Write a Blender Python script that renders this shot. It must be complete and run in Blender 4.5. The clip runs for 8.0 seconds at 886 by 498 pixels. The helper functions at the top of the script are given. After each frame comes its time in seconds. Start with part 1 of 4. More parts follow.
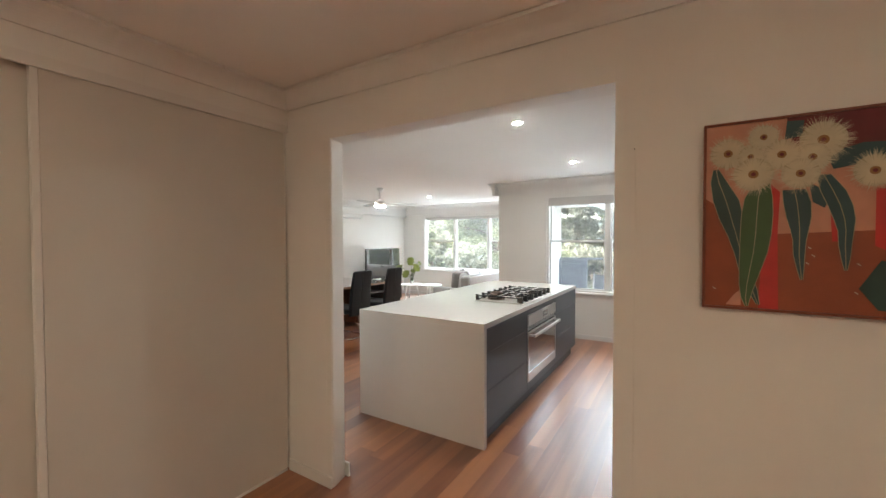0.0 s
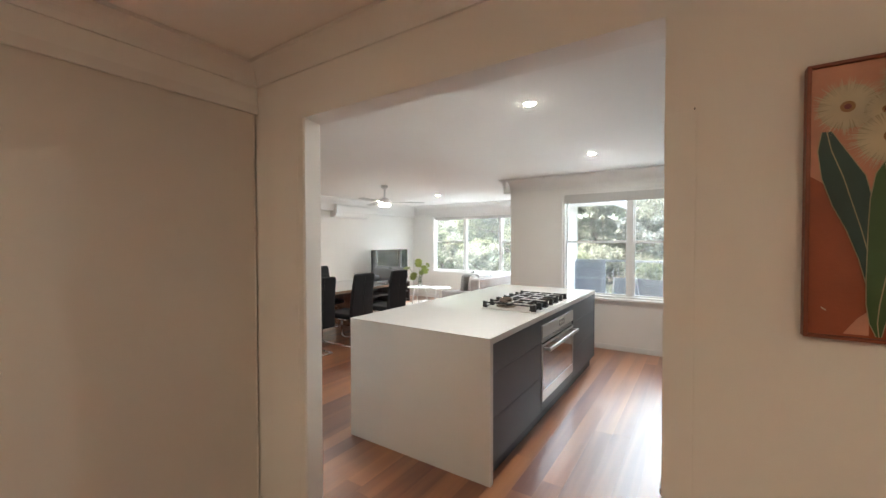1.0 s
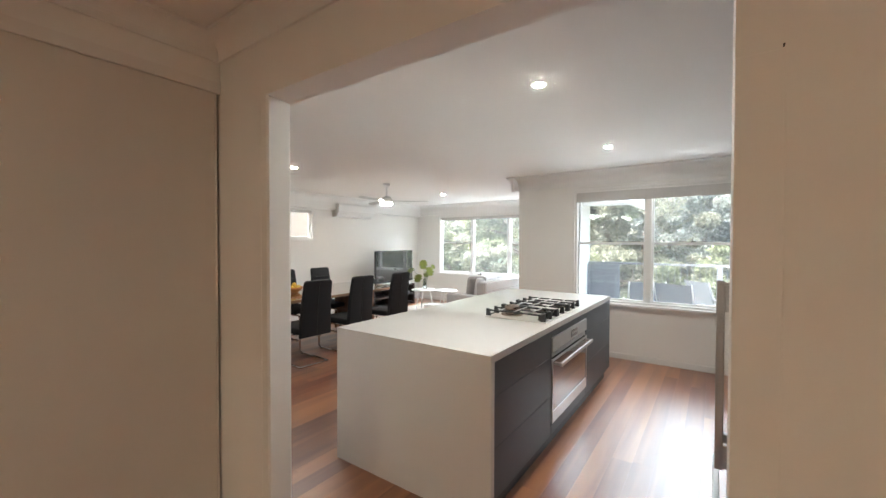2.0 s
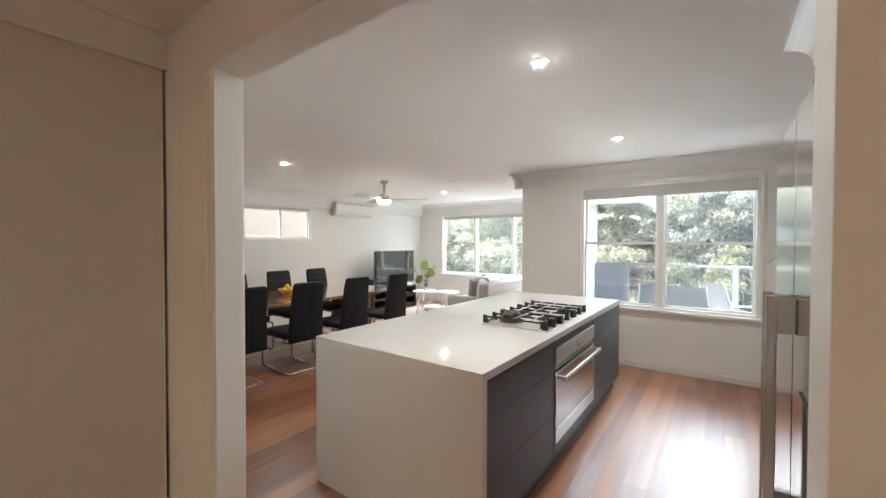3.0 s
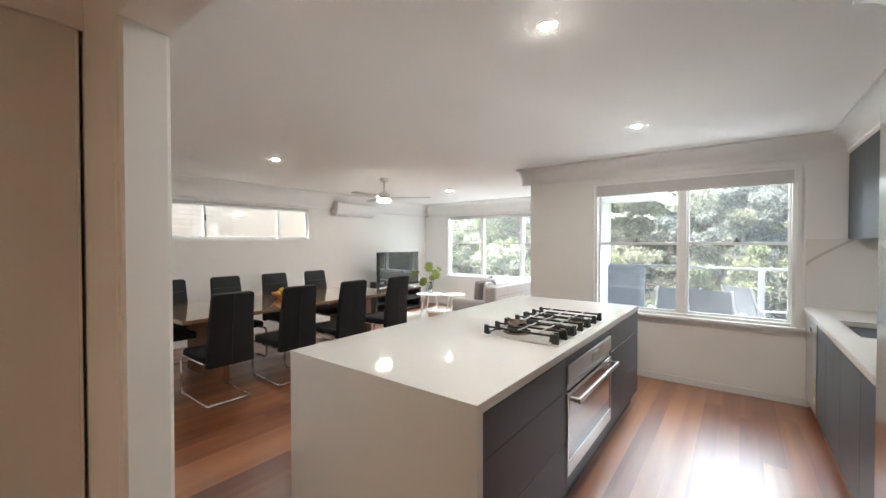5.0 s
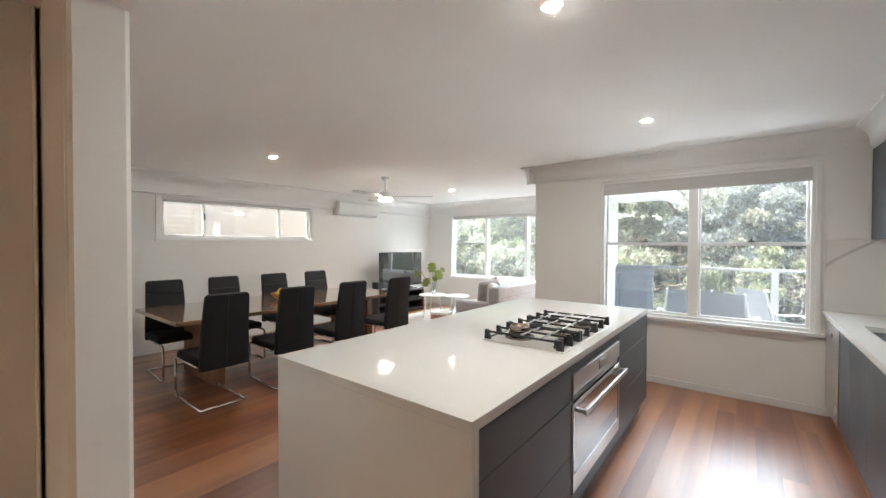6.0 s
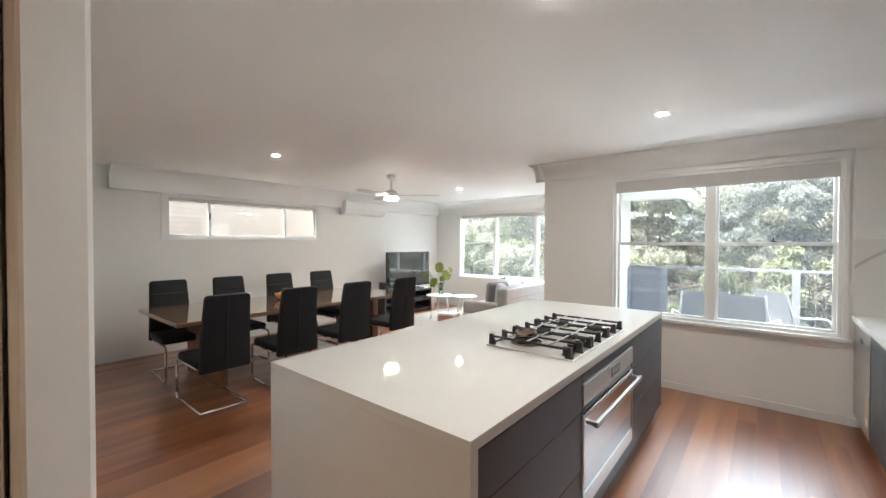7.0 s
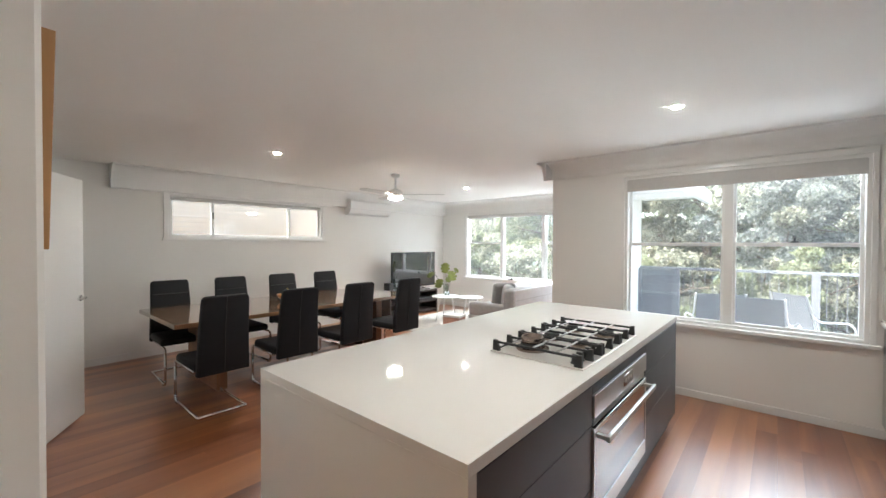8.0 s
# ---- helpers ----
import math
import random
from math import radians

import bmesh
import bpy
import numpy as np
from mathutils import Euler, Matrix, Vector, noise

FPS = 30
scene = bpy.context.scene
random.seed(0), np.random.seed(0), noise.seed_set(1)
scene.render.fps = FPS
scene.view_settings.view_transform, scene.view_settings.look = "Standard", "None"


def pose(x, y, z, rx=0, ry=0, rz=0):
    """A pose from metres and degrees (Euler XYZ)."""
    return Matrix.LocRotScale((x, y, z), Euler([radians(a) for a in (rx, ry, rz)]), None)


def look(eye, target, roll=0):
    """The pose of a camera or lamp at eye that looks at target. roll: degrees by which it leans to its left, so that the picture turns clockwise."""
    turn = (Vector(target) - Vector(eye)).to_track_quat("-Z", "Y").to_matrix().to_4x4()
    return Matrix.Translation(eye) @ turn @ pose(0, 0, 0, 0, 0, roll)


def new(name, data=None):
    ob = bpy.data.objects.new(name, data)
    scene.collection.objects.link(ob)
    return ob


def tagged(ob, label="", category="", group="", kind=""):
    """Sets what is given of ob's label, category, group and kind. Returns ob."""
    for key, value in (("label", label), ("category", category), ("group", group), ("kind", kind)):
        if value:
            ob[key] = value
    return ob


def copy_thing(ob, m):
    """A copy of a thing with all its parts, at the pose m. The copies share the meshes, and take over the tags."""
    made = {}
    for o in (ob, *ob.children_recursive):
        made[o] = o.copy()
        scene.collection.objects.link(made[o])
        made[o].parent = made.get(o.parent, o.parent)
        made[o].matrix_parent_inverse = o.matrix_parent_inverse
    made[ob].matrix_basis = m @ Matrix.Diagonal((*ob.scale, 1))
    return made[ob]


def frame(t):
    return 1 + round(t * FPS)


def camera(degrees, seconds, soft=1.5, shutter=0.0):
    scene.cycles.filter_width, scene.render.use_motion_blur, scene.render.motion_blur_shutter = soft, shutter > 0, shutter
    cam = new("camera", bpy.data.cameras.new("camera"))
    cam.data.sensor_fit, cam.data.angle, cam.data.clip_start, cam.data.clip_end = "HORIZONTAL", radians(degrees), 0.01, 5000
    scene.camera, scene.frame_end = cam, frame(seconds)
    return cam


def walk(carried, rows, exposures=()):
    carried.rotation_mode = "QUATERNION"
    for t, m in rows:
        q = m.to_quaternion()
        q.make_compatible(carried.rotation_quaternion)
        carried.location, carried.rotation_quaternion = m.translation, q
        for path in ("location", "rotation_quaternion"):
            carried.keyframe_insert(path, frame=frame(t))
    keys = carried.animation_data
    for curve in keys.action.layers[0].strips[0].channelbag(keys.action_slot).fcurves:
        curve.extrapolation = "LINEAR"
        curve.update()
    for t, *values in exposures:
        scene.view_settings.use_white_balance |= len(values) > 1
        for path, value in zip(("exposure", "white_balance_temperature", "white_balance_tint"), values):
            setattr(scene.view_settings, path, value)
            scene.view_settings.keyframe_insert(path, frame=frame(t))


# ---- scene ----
cam = camera(97.4, 8.0)
PATH = [
    (0, (0.017, 0.099, 1.528), (-1.03, 1.803, 1.482), -0.1),
    (0.5, (-0.049, 0.302, 1.524), (-1.117, 1.992, 1.481), -0.0),
    (1, (-0.124, 0.5, 1.518), (-1.228, 2.167, 1.478), -0.1),
    (1.5, (-0.187, 0.664, 1.518), (-1.316, 2.314, 1.481), -0.0),
    (3, (-0.314, 1.111, 1.517), (-1.486, 2.731, 1.481), 0.1),
    (3.5, (-0.341, 1.21, 1.511), (-1.531, 2.818, 1.476), 0.0),
    (4, (-0.373, 1.303, 1.511), (-1.573, 2.902, 1.479), 0.1),
    (4.5, (-0.408, 1.374, 1.513), (-1.614, 2.969, 1.481), 0.0),
    (6, (-0.484, 1.571, 1.507), (-1.718, 3.145, 1.478), 0.1),
    (6.5, (-0.502, 1.638, 1.515), (-1.757, 3.195, 1.482), 0.1),
    (7, (-0.524, 1.692, 1.511), (-1.797, 3.235, 1.479), 0.1),
    (7.5, (-0.538, 1.744, 1.508), (-1.827, 3.273, 1.476), 0.1),
    (8, (-0.575, 1.809, 1.508), (-1.878, 3.326, 1.478), 0.2),
]
walk(cam, [(t, look(eye, target, roll)) for t, eye, target, roll in PATH], exposures=[(0.0, 4.16, 6270, 4), (8.0, 4.1, 6230, 5)])


# ---- world and light ----
SKY, SUN, WIN_K, WIN_S, WIN_L, LOW_K, LOW_L, SPOT, HALL = 0.082, 0.55, 33.0, 5.0, 58.0, 5.5, 4.0, 90.0, 94.0
world = bpy.data.worlds.new("world")
scene.world = world
world.use_nodes = True
wn = world.node_tree.nodes
sky = wn.new("ShaderNodeTexSky")
sky.sky_type, sky.sun_disc = "NISHITA", False
sky.sun_elevation, sky.sun_rotation = radians(57), radians(210)
sky.air_density, sky.dust_density, sky.ozone_density = 1.2, 4.0, 0.6
wn["Background"].inputs["Strength"].default_value = SKY
world.node_tree.links.new(sky.outputs["Color"], wn["Background"].inputs["Color"])

sun = new("sun", bpy.data.lights.new("sun", "SUN"))
sun.data.energy, sun.data.angle, sun.data.color = SUN, radians(35), (1.0, 0.97, 0.93)
sun.matrix_world = look((-7.0, -12.0, 22.0), (0.0, 0.0, 0.0))


def window_lamp(name, eye, target, sx, sy, watts):
    """Adds an unseen area lamp outside one window, in place of daylight."""
    lamp = new(name, bpy.data.lights.new(name, "AREA"))
    lamp.data.shape, lamp.data.size, lamp.data.size_y = "RECTANGLE", sx, sy
    lamp.data.energy, lamp.data.color = watts, (0.90, 0.95, 1.0)
    lamp.matrix_world = look(eye, target)


# high lamps stand in for the sky, the kitchen one also in floor reflections
window_lamp("sky_kitchen", (-0.9, 10.2, 4.2), (-0.9, 5.4, 1.6), 5.6, 3.0, WIN_K)
# added out-of-sight lamp that brightens the dining side and the west wall
window_lamp("side_fill", (1.7, 7.9, 1.5), (-1.4, 5.7, 1.5), 2.4, 2.2, WIN_S)
window_lamp("sky_living", (-4.7, 11.3, 3.85), (-4.7, 8.0, 1.4), 5.0, 2.2, WIN_L)
# added low lamps, hidden below the sills, aimed up to brighten the ceilings
window_lamp("low_fill_kitchen", (-0.9, 8.45, 0.1), (-1.1, 5.5, 1.9), 2.4, 0.4, LOW_K)
window_lamp("low_fill_living", (-4.7, 11.0, 0.15), (-4.7, 8.0, 1.8), 3.4, 0.4, LOW_L)


# ---- materials ----
def mat(name, colour, rough=0.5, metal=0.0, vary=0.06, scale=6.0, bump=0.0, fine=0.0, spec=0.5, coat=0.0, random_tone=0.0, stretch=(1, 1, 1)):
    m = bpy.data.materials.new(name)
    m.use_nodes = True
    n, l = m.node_tree.nodes, m.node_tree.links
    p = n["Principled BSDF"]
    p.inputs["Roughness"].default_value, p.inputs["Metallic"].default_value = rough, metal
    p.inputs["Specular IOR Level"].default_value, p.inputs["Coat Weight"].default_value = spec, coat
    co = n.new("ShaderNodeTexCoord")
    mp = n.new("ShaderNodeMapping")
    mp.inputs["Scale"].default_value = stretch
    l.new(co.outputs["Object"], mp.inputs["Vector"])
    big = n.new("ShaderNodeTexNoise")
    big.inputs["Scale"].default_value, big.inputs["Detail"].default_value = scale, 5
    l.new(mp.outputs["Vector"], big.inputs["Vector"])
    ramp = n.new("ShaderNodeMapRange")
    ramp.inputs["From Min"].default_value, ramp.inputs["From Max"].default_value = 0.3, 0.7
    ramp.inputs["To Min"].default_value, ramp.inputs["To Max"].default_value = 1 - vary, 1 + vary
    l.new(big.outputs["Fac"], ramp.inputs["Value"])
    mix = n.new("ShaderNodeMix")
    mix.data_type, mix.blend_type = "RGBA", "MULTIPLY"
    mix.inputs["Factor"].default_value = 1.0
    mix.inputs[6].default_value = (*colour, 1)
    tone = ramp.outputs["Result"]
    if random_tone:
        info = n.new("ShaderNodeObjectInfo")
        r2 = n.new("ShaderNodeMapRange")
        r2.inputs["To Min"].default_value, r2.inputs["To Max"].default_value = 1 - random_tone, 1 + random_tone
        l.new(info.outputs["Random"], r2.inputs["Value"])
        mul = n.new("ShaderNodeMath")
        mul.operation = "MULTIPLY"
        l.new(tone, mul.inputs[0])
        l.new(r2.outputs["Result"], mul.inputs[1])
        tone = mul.outputs["Value"]
    l.new(tone, mix.inputs[7])
    l.new(mix.outputs[2], p.inputs["Base Color"])
    r3 = n.new("ShaderNodeMapRange")
    r3.inputs["To Min"].default_value, r3.inputs["To Max"].default_value = rough * 0.85, min(1, rough * 1.15)
    l.new(big.outputs["Fac"], r3.inputs["Value"])
    l.new(r3.outputs["Result"], p.inputs["Roughness"])
    if bump:
        small = n.new("ShaderNodeTexNoise")
        small.inputs["Scale"].default_value, small.inputs["Detail"].default_value = fine or scale * 15, 3
        l.new(mp.outputs["Vector"], small.inputs["Vector"])
        b = n.new("ShaderNodeBump")
        b.inputs["Strength"].default_value, b.inputs["Distance"].default_value = bump, 0.002
        l.new(small.outputs["Fac"], b.inputs["Height"])
        l.new(b.outputs["Normal"], p.inputs["Normal"])
    return m


def wood(name, dark, light, rough, along="y", random_tone=0.25, grain=18.0, bump=0.05, coat=0.0):
    m = mat(name, light, rough, bump=0.0, coat=coat)
    m.node_tree.nodes["Principled BSDF"].inputs["Coat Roughness"].default_value = 0.08 if name == "walnut_tabletop" else 0.36
    m.node_tree.nodes["Principled BSDF"].inputs["Coat IOR"].default_value = 1.5 + 0.3 * coat
    n, l = m.node_tree.nodes, m.node_tree.links
    p = n["Principled BSDF"]
    co = n.new("ShaderNodeTexCoord")
    info = n.new("ShaderNodeObjectInfo")
    shift = n.new("ShaderNodeVectorMath")
    shift.operation = "MULTIPLY_ADD"
    shift.inputs[1].default_value = (37.0, 91.0, 13.0)
    l.new(info.outputs["Random"], shift.inputs[0])
    l.new(co.outputs["Object"], shift.inputs[2])
    mp = n.new("ShaderNodeMapping")
    mp.inputs["Scale"].default_value = {"y": (1, 0.06, 1), "x": (0.06, 1, 1), "z": (1, 1, 0.06)}[along]
    l.new(shift.outputs["Vector"], mp.inputs["Vector"])
    a = n.new("ShaderNodeTexNoise")
    a.inputs["Scale"].default_value, a.inputs["Detail"].default_value, a.inputs["Distortion"].default_value = grain, 3, 0.4
    l.new(mp.outputs["Vector"], a.inputs["Vector"])
    add = n.new("ShaderNodeMath")
    add.operation = "MULTIPLY_ADD"
    add.inputs[1].default_value = random_tone * 2
    l.new(info.outputs["Random"], add.inputs[0])
    sub = n.new("ShaderNodeMath")
    sub.operation = "SUBTRACT"
    sub.inputs[1].default_value = random_tone
    l.new(a.outputs["Fac"], sub.inputs[0])
    l.new(sub.outputs["Value"], add.inputs[2])
    cr = n.new("ShaderNodeValToRGB")
    cr.color_ramp.elements[0].position, cr.color_ramp.elements[1].position = 0.22, 0.8
    cr.color_ramp.elements[0].color, cr.color_ramp.elements[1].color = (*dark, 1), (*light, 1)
    l.new(add.outputs["Value"], cr.inputs["Fac"])
    for k in list(p.inputs["Base Color"].links):
        l.remove(k)
    l.new(cr.outputs["Color"], p.inputs["Base Color"])
    if bump:
        b = n.new("ShaderNodeBump")
        b.inputs["Strength"].default_value, b.inputs["Distance"].default_value = bump, 0.001
        l.new(a.outputs["Fac"], b.inputs["Height"])
        l.new(b.outputs["Normal"], p.inputs["Normal"])
    return m


def glow(name, colour, strength):
    m = bpy.data.materials.new(name)
    m.use_nodes = True
    p = m.node_tree.nodes["Principled BSDF"]
    p.inputs["Base Color"].default_value = (*colour, 1)
    p.inputs["Emission Color"].default_value, p.inputs["Emission Strength"].default_value = (*colour, 1), strength
    return m


def glass_mat(name, colour=(1, 1, 1), rough=0.0, ior=1.45):
    m = bpy.data.materials.new(name)
    m.use_nodes = True
    p = m.node_tree.nodes["Principled BSDF"]
    p.inputs["Base Color"].default_value, p.inputs["Roughness"].default_value = (*colour, 1), rough
    p.inputs["Transmission Weight"].default_value, p.inputs["IOR"].default_value = 1.0, ior
    return m


def marble(name):
    m = mat(name, (0.78, 0.76, 0.73), 0.2, vary=0.03, scale=3)
    n, l = m.node_tree.nodes, m.node_tree.links
    p = n["Principled BSDF"]
    co = n.new("ShaderNodeTexCoord")
    mp = n.new("ShaderNodeMapping")
    mp.inputs["Rotation"].default_value = (0.0, radians(-48), radians(20))
    l.new(co.outputs["Object"], mp.inputs["Vector"])
    w = n.new("ShaderNodeTexWave")
    w.inputs["Scale"].default_value, w.inputs["Distortion"].default_value, w.inputs["Detail"].default_value = 0.42, 4.0, 3.0
    w.inputs["Detail Scale"].default_value = 0.8
    l.new(mp.outputs["Vector"], w.inputs["Vector"])
    cr = n.new("ShaderNodeValToRGB")
    cr.color_ramp.elements[0].position, cr.color_ramp.elements[1].position = 0.0, 0.002
    cr.color_ramp.elements[0].color, cr.color_ramp.elements[1].color = (0.56, 0.54, 0.52, 1), (0.78, 0.76, 0.73, 1)
    l.new(w.outputs["Fac"], cr.inputs["Fac"])
    for k in list(p.inputs["Base Color"].links):
        l.remove(k)
    l.new(cr.outputs["Color"], p.inputs["Base Color"])
    return m


M_WALL = mat("wall_paint", (0.835, 0.82, 0.79), 0.55, vary=0.015, scale=1.5, bump=0.04, fine=220)
M_CEIL = mat("ceiling_paint", (0.875, 0.86, 0.835), 0.8, vary=0.012, scale=1.2, bump=0.03, fine=150)
M_TRIM = mat("gloss_trim_paint", (0.82, 0.81, 0.79), 0.3, vary=0.015, scale=4, bump=0.02, fine=90)
M_ROBE = mat("wardrobe_panel", (0.69, 0.655, 0.61), 0.42, vary=0.02, scale=2, bump=0.03, fine=300)
M_ALU = mat("white_aluminium", (0.80, 0.78, 0.75), 0.35, vary=0.02, scale=4)
M_FLOOR = wood("red_gum_boards", (0.175, 0.040, 0.012), (0.47, 0.184, 0.064), 0.3, "y", 0.25, 8, 0.0, coat=0.9)
M_UNDER = mat("board_joint", (0.04, 0.018, 0.01), 0.7)
M_STONE = mat("white_quartz", (0.78, 0.765, 0.74), 0.05, vary=0.01, scale=3, spec=0.5)
M_SLATE = mat("slate_grey_laminate", (0.072, 0.08, 0.094), 0.42, vary=0.05, scale=3, bump=0.02, fine=250)
M_KICK = mat("dark_kickboard", (0.045, 0.05, 0.058), 0.5, vary=0.06)
M_STEEL = mat("brushed_steel", (0.56, 0.55, 0.54), 0.3, metal=1.0, vary=0.01, scale=2)
M_FRIDGE = mat("polished_fridge_steel", (0.50, 0.49, 0.475), 0.13, metal=1.0, vary=0.015, scale=5)
M_TRAY = mat("satin_hob_tray", (0.78, 0.76, 0.73), 0.38, metal=0.6, vary=0.02)
M_WORN = mat("worn_grey_steel", (0.34, 0.33, 0.32), 0.34, metal=1.0, vary=0.15, scale=30)
M_BRONZE = mat("heat_browned_burner", (0.30, 0.24, 0.21), 0.2, metal=1.0, vary=0.2, scale=20)
M_CHROME = mat("chrome", (0.75, 0.75, 0.76), 0.06, metal=1.0, vary=0.02)
M_BLACKGLASS = mat("black_oven_glass", (0.012, 0.012, 0.013), 0.05, vary=0.05, spec=0.9, coat=1.0)
M_SCREEN = mat("tv_screen", (0.01, 0.011, 0.012), 0.03, vary=0.02, spec=1.0, coat=1.0)
M_SCREEN.node_tree.nodes["Principled BSDF"].inputs["Coat IOR"].default_value = 1.8
M_BLACK = mat("black_plastic", (0.018, 0.018, 0.019), 0.35, vary=0.08)
M_IRON = mat("cast_iron", (0.022, 0.022, 0.023), 0.42, vary=0.15, scale=40, bump=0.15, fine=400)
M_LEATHER = mat("black_leatherette", (0.012, 0.0125, 0.015), 0.6, spec=0.3, vary=0.12, scale=9, bump=0.12, fine=420)
M_TABLE = wood("walnut_tabletop", (0.10, 0.045, 0.024), (0.33, 0.19, 0.105), 0.12, "y", 0.2, 10, 0.01, coat=1.0)
M_TLEG = wood("walnut_leg", (0.12, 0.05, 0.025), (0.30, 0.15, 0.075), 0.3, "z", 0.1, 10)
M_PINE = wood("honey_pine", (0.36, 0.18, 0.07), (0.55, 0.31, 0.14), 0.45, "z", 0.05, 16)
M_DARKWOOD = wood("espresso_veneer", (0.018, 0.012, 0.01), (0.05, 0.035, 0.03), 0.35, "y", 0.1, 14)
M_SOFABACK = mat("pale_grey_sofa_back", (0.74, 0.74, 0.76), 0.9, vary=0.05, scale=9, bump=0.3, fine=500)
M_SOFA = mat("grey_sofa_fabric", (0.40, 0.395, 0.40), 0.9, vary=0.08, scale=14, bump=0.3, fine=500)
M_SOFADARK = mat("grey_cushion", (0.30, 0.295, 0.295), 0.9, vary=0.1, scale=14, bump=0.3, fine=500)
M_RUG = mat("pale_rug", (0.50, 0.46, 0.42), 0.95, vary=0.1, scale=10, bump=0.4, fine=300)
M_WHITE = mat("white_plastic", (0.82, 0.82, 0.81), 0.3, vary=0.015)
M_BLADE = mat("fan_blade_paint", (0.60, 0.59, 0.57), 0.4, vary=0.03)
M_BLIND = mat("grey_roller_blind", (0.60, 0.585, 0.57), 0.85, vary=0.03, scale=30, bump=0.05, fine=400)
M_GLASS = glass_mat("window_glass")
gn, gl = M_GLASS.node_tree.nodes, M_GLASS.node_tree.links
# haze put into the glass: a thin translucent mix veils the view outside
haze, haze_mix = gn.new("ShaderNodeBsdfTranslucent"), gn.new("ShaderNodeMixShader")
haze.inputs["Color"].default_value = (0.9, 0.92, 0.95, 1)
haze_noise = gn.new("ShaderNodeTexNoise")
haze_noise.inputs["Scale"].default_value, haze_noise.inputs["Detail"].default_value = 2.0, 6
amount = gn.new("ShaderNodeMapRange")
amount.inputs["To Min"].default_value, amount.inputs["To Max"].default_value = 0.015, 0.023
gl.new(haze_noise.outputs["Fac"], amount.inputs["Value"])
gl.new(amount.outputs["Result"], haze_mix.inputs["Fac"])
gl.new(gn["Principled BSDF"].outputs["BSDF"], haze_mix.inputs[1])
gl.new(haze.outputs["BSDF"], haze_mix.inputs[2])
gl.new(haze_mix.outputs["Shader"], gn["Material Output"].inputs["Surface"])
M_VASE = glass_mat("vase_glass", (0.93, 0.97, 0.96), 0.0)
M_MARBLE = marble("veined_marble")
M_SINK = mat("dark_sink", (0.03, 0.03, 0.032), 0.35, vary=0.08)
M_LEAF = mat("houseplant_leaf", (0.25, 0.29, 0.075), 0.35, vary=0.25, scale=12, random_tone=0.3)
M_STEM = mat("houseplant_stem", (0.10, 0.13, 0.05), 0.6)
M_LEMON = mat("lemon_skin", (0.75, 0.50, 0.05), 0.45, vary=0.08, scale=20, bump=0.2, fine=250)
M_BOWL = mat("orange_bowl", (0.50, 0.20, 0.05), 0.3, vary=0.1)
M_BRICK = mat("cream_brick", (0.36, 0.29, 0.215), 0.85, vary=0.12, scale=5, bump=0.4, fine=90)
M_MORTAR = mat("mortar", (0.27, 0.235, 0.195), 0.9, vary=0.1, bump=0.3)
M_DECK = wood("weathered_decking", (0.12, 0.105, 0.095), (0.24, 0.22, 0.20), 0.7, "x", 0.12, 10, 0.2)
M_GREYPAINT = mat("grey_fence_paint", (0.13, 0.135, 0.145), 0.6, vary=0.06, bump=0.1)
M_MESH = mat("grey_outdoor_mesh", (0.11, 0.115, 0.125), 0.8, vary=0.08, bump=0.3, fine=600)
M_GRASS = mat("lawn", (0.045, 0.06, 0.025), 0.95, vary=0.35, scale=1.2, bump=0.6, fine=40)
M_BARK = mat("bark", (0.17, 0.135, 0.10), 0.9, vary=0.3, scale=9, bump=0.7, fine=40, stretch=(1, 1, 0.3))
M_WEATHER = mat("render_wall", (0.72, 0.70, 0.67), 0.75, vary=0.04, scale=3, bump=0.15)
M_LIGHT = glow("downlight_diffuser", (1.0, 0.93, 0.84), SPOT)
M_FANLIGHT = glow("fan_light_diffuser", (1.0, 0.92, 0.80), 6.0)
# glow of the added hall lamps, which stay out of view
M_HALL = glow("hall_fill_diffuser", (1.0, 0.79, 0.57), HALL)
M_PINK = mat("pink_box_card", (0.55, 0.33, 0.27), 0.7, vary=0.05)
M_YELLOW = mat("energy_label", (0.6, 0.52, 0.28), 0.6)


def leafy(name, colour):
    m = mat(name, colour, 0.55, vary=0.35, scale=0.7)
    n, l = m.node_tree.nodes, m.node_tree.links
    p = n["Principled BSDF"]
    geo = n.new("ShaderNodeNewGeometry")
    hue = n.new("ShaderNodeHueSaturation")
    r = n.new("ShaderNodeMapRange")
    r.inputs["To Min"].default_value, r.inputs["To Max"].default_value = 0.5, 1.7
    l.new(geo.outputs["Random Per Island"], r.inputs["Value"])
    l.new(r.outputs["Result"], hue.inputs["Value"])
    src = p.inputs["Base Color"].links[0].from_socket
    l.new(src, hue.inputs["Color"])
    l.new(hue.outputs["Color"], p.inputs["Base Color"])
    tr = n.new("ShaderNodeBsdfTranslucent")
    l.new(hue.outputs["Color"], tr.inputs["Color"])
    ms = n.new("ShaderNodeMixShader")
    ms.inputs["Fac"].default_value = 0.5
    l.new(p.outputs["BSDF"], ms.inputs[1])
    l.new(tr.outputs["BSDF"], ms.inputs[2])
    l.new(ms.outputs["Shader"], n["Material Output"].inputs["Surface"])
    return m


M_GUM = leafy("eucalypt_foliage", (0.25, 0.25, 0.185))
M_GREEN = leafy("green_foliage", (0.235, 0.25, 0.15))
M_SILVER = leafy("silvery_foliage", (0.30, 0.315, 0.275))


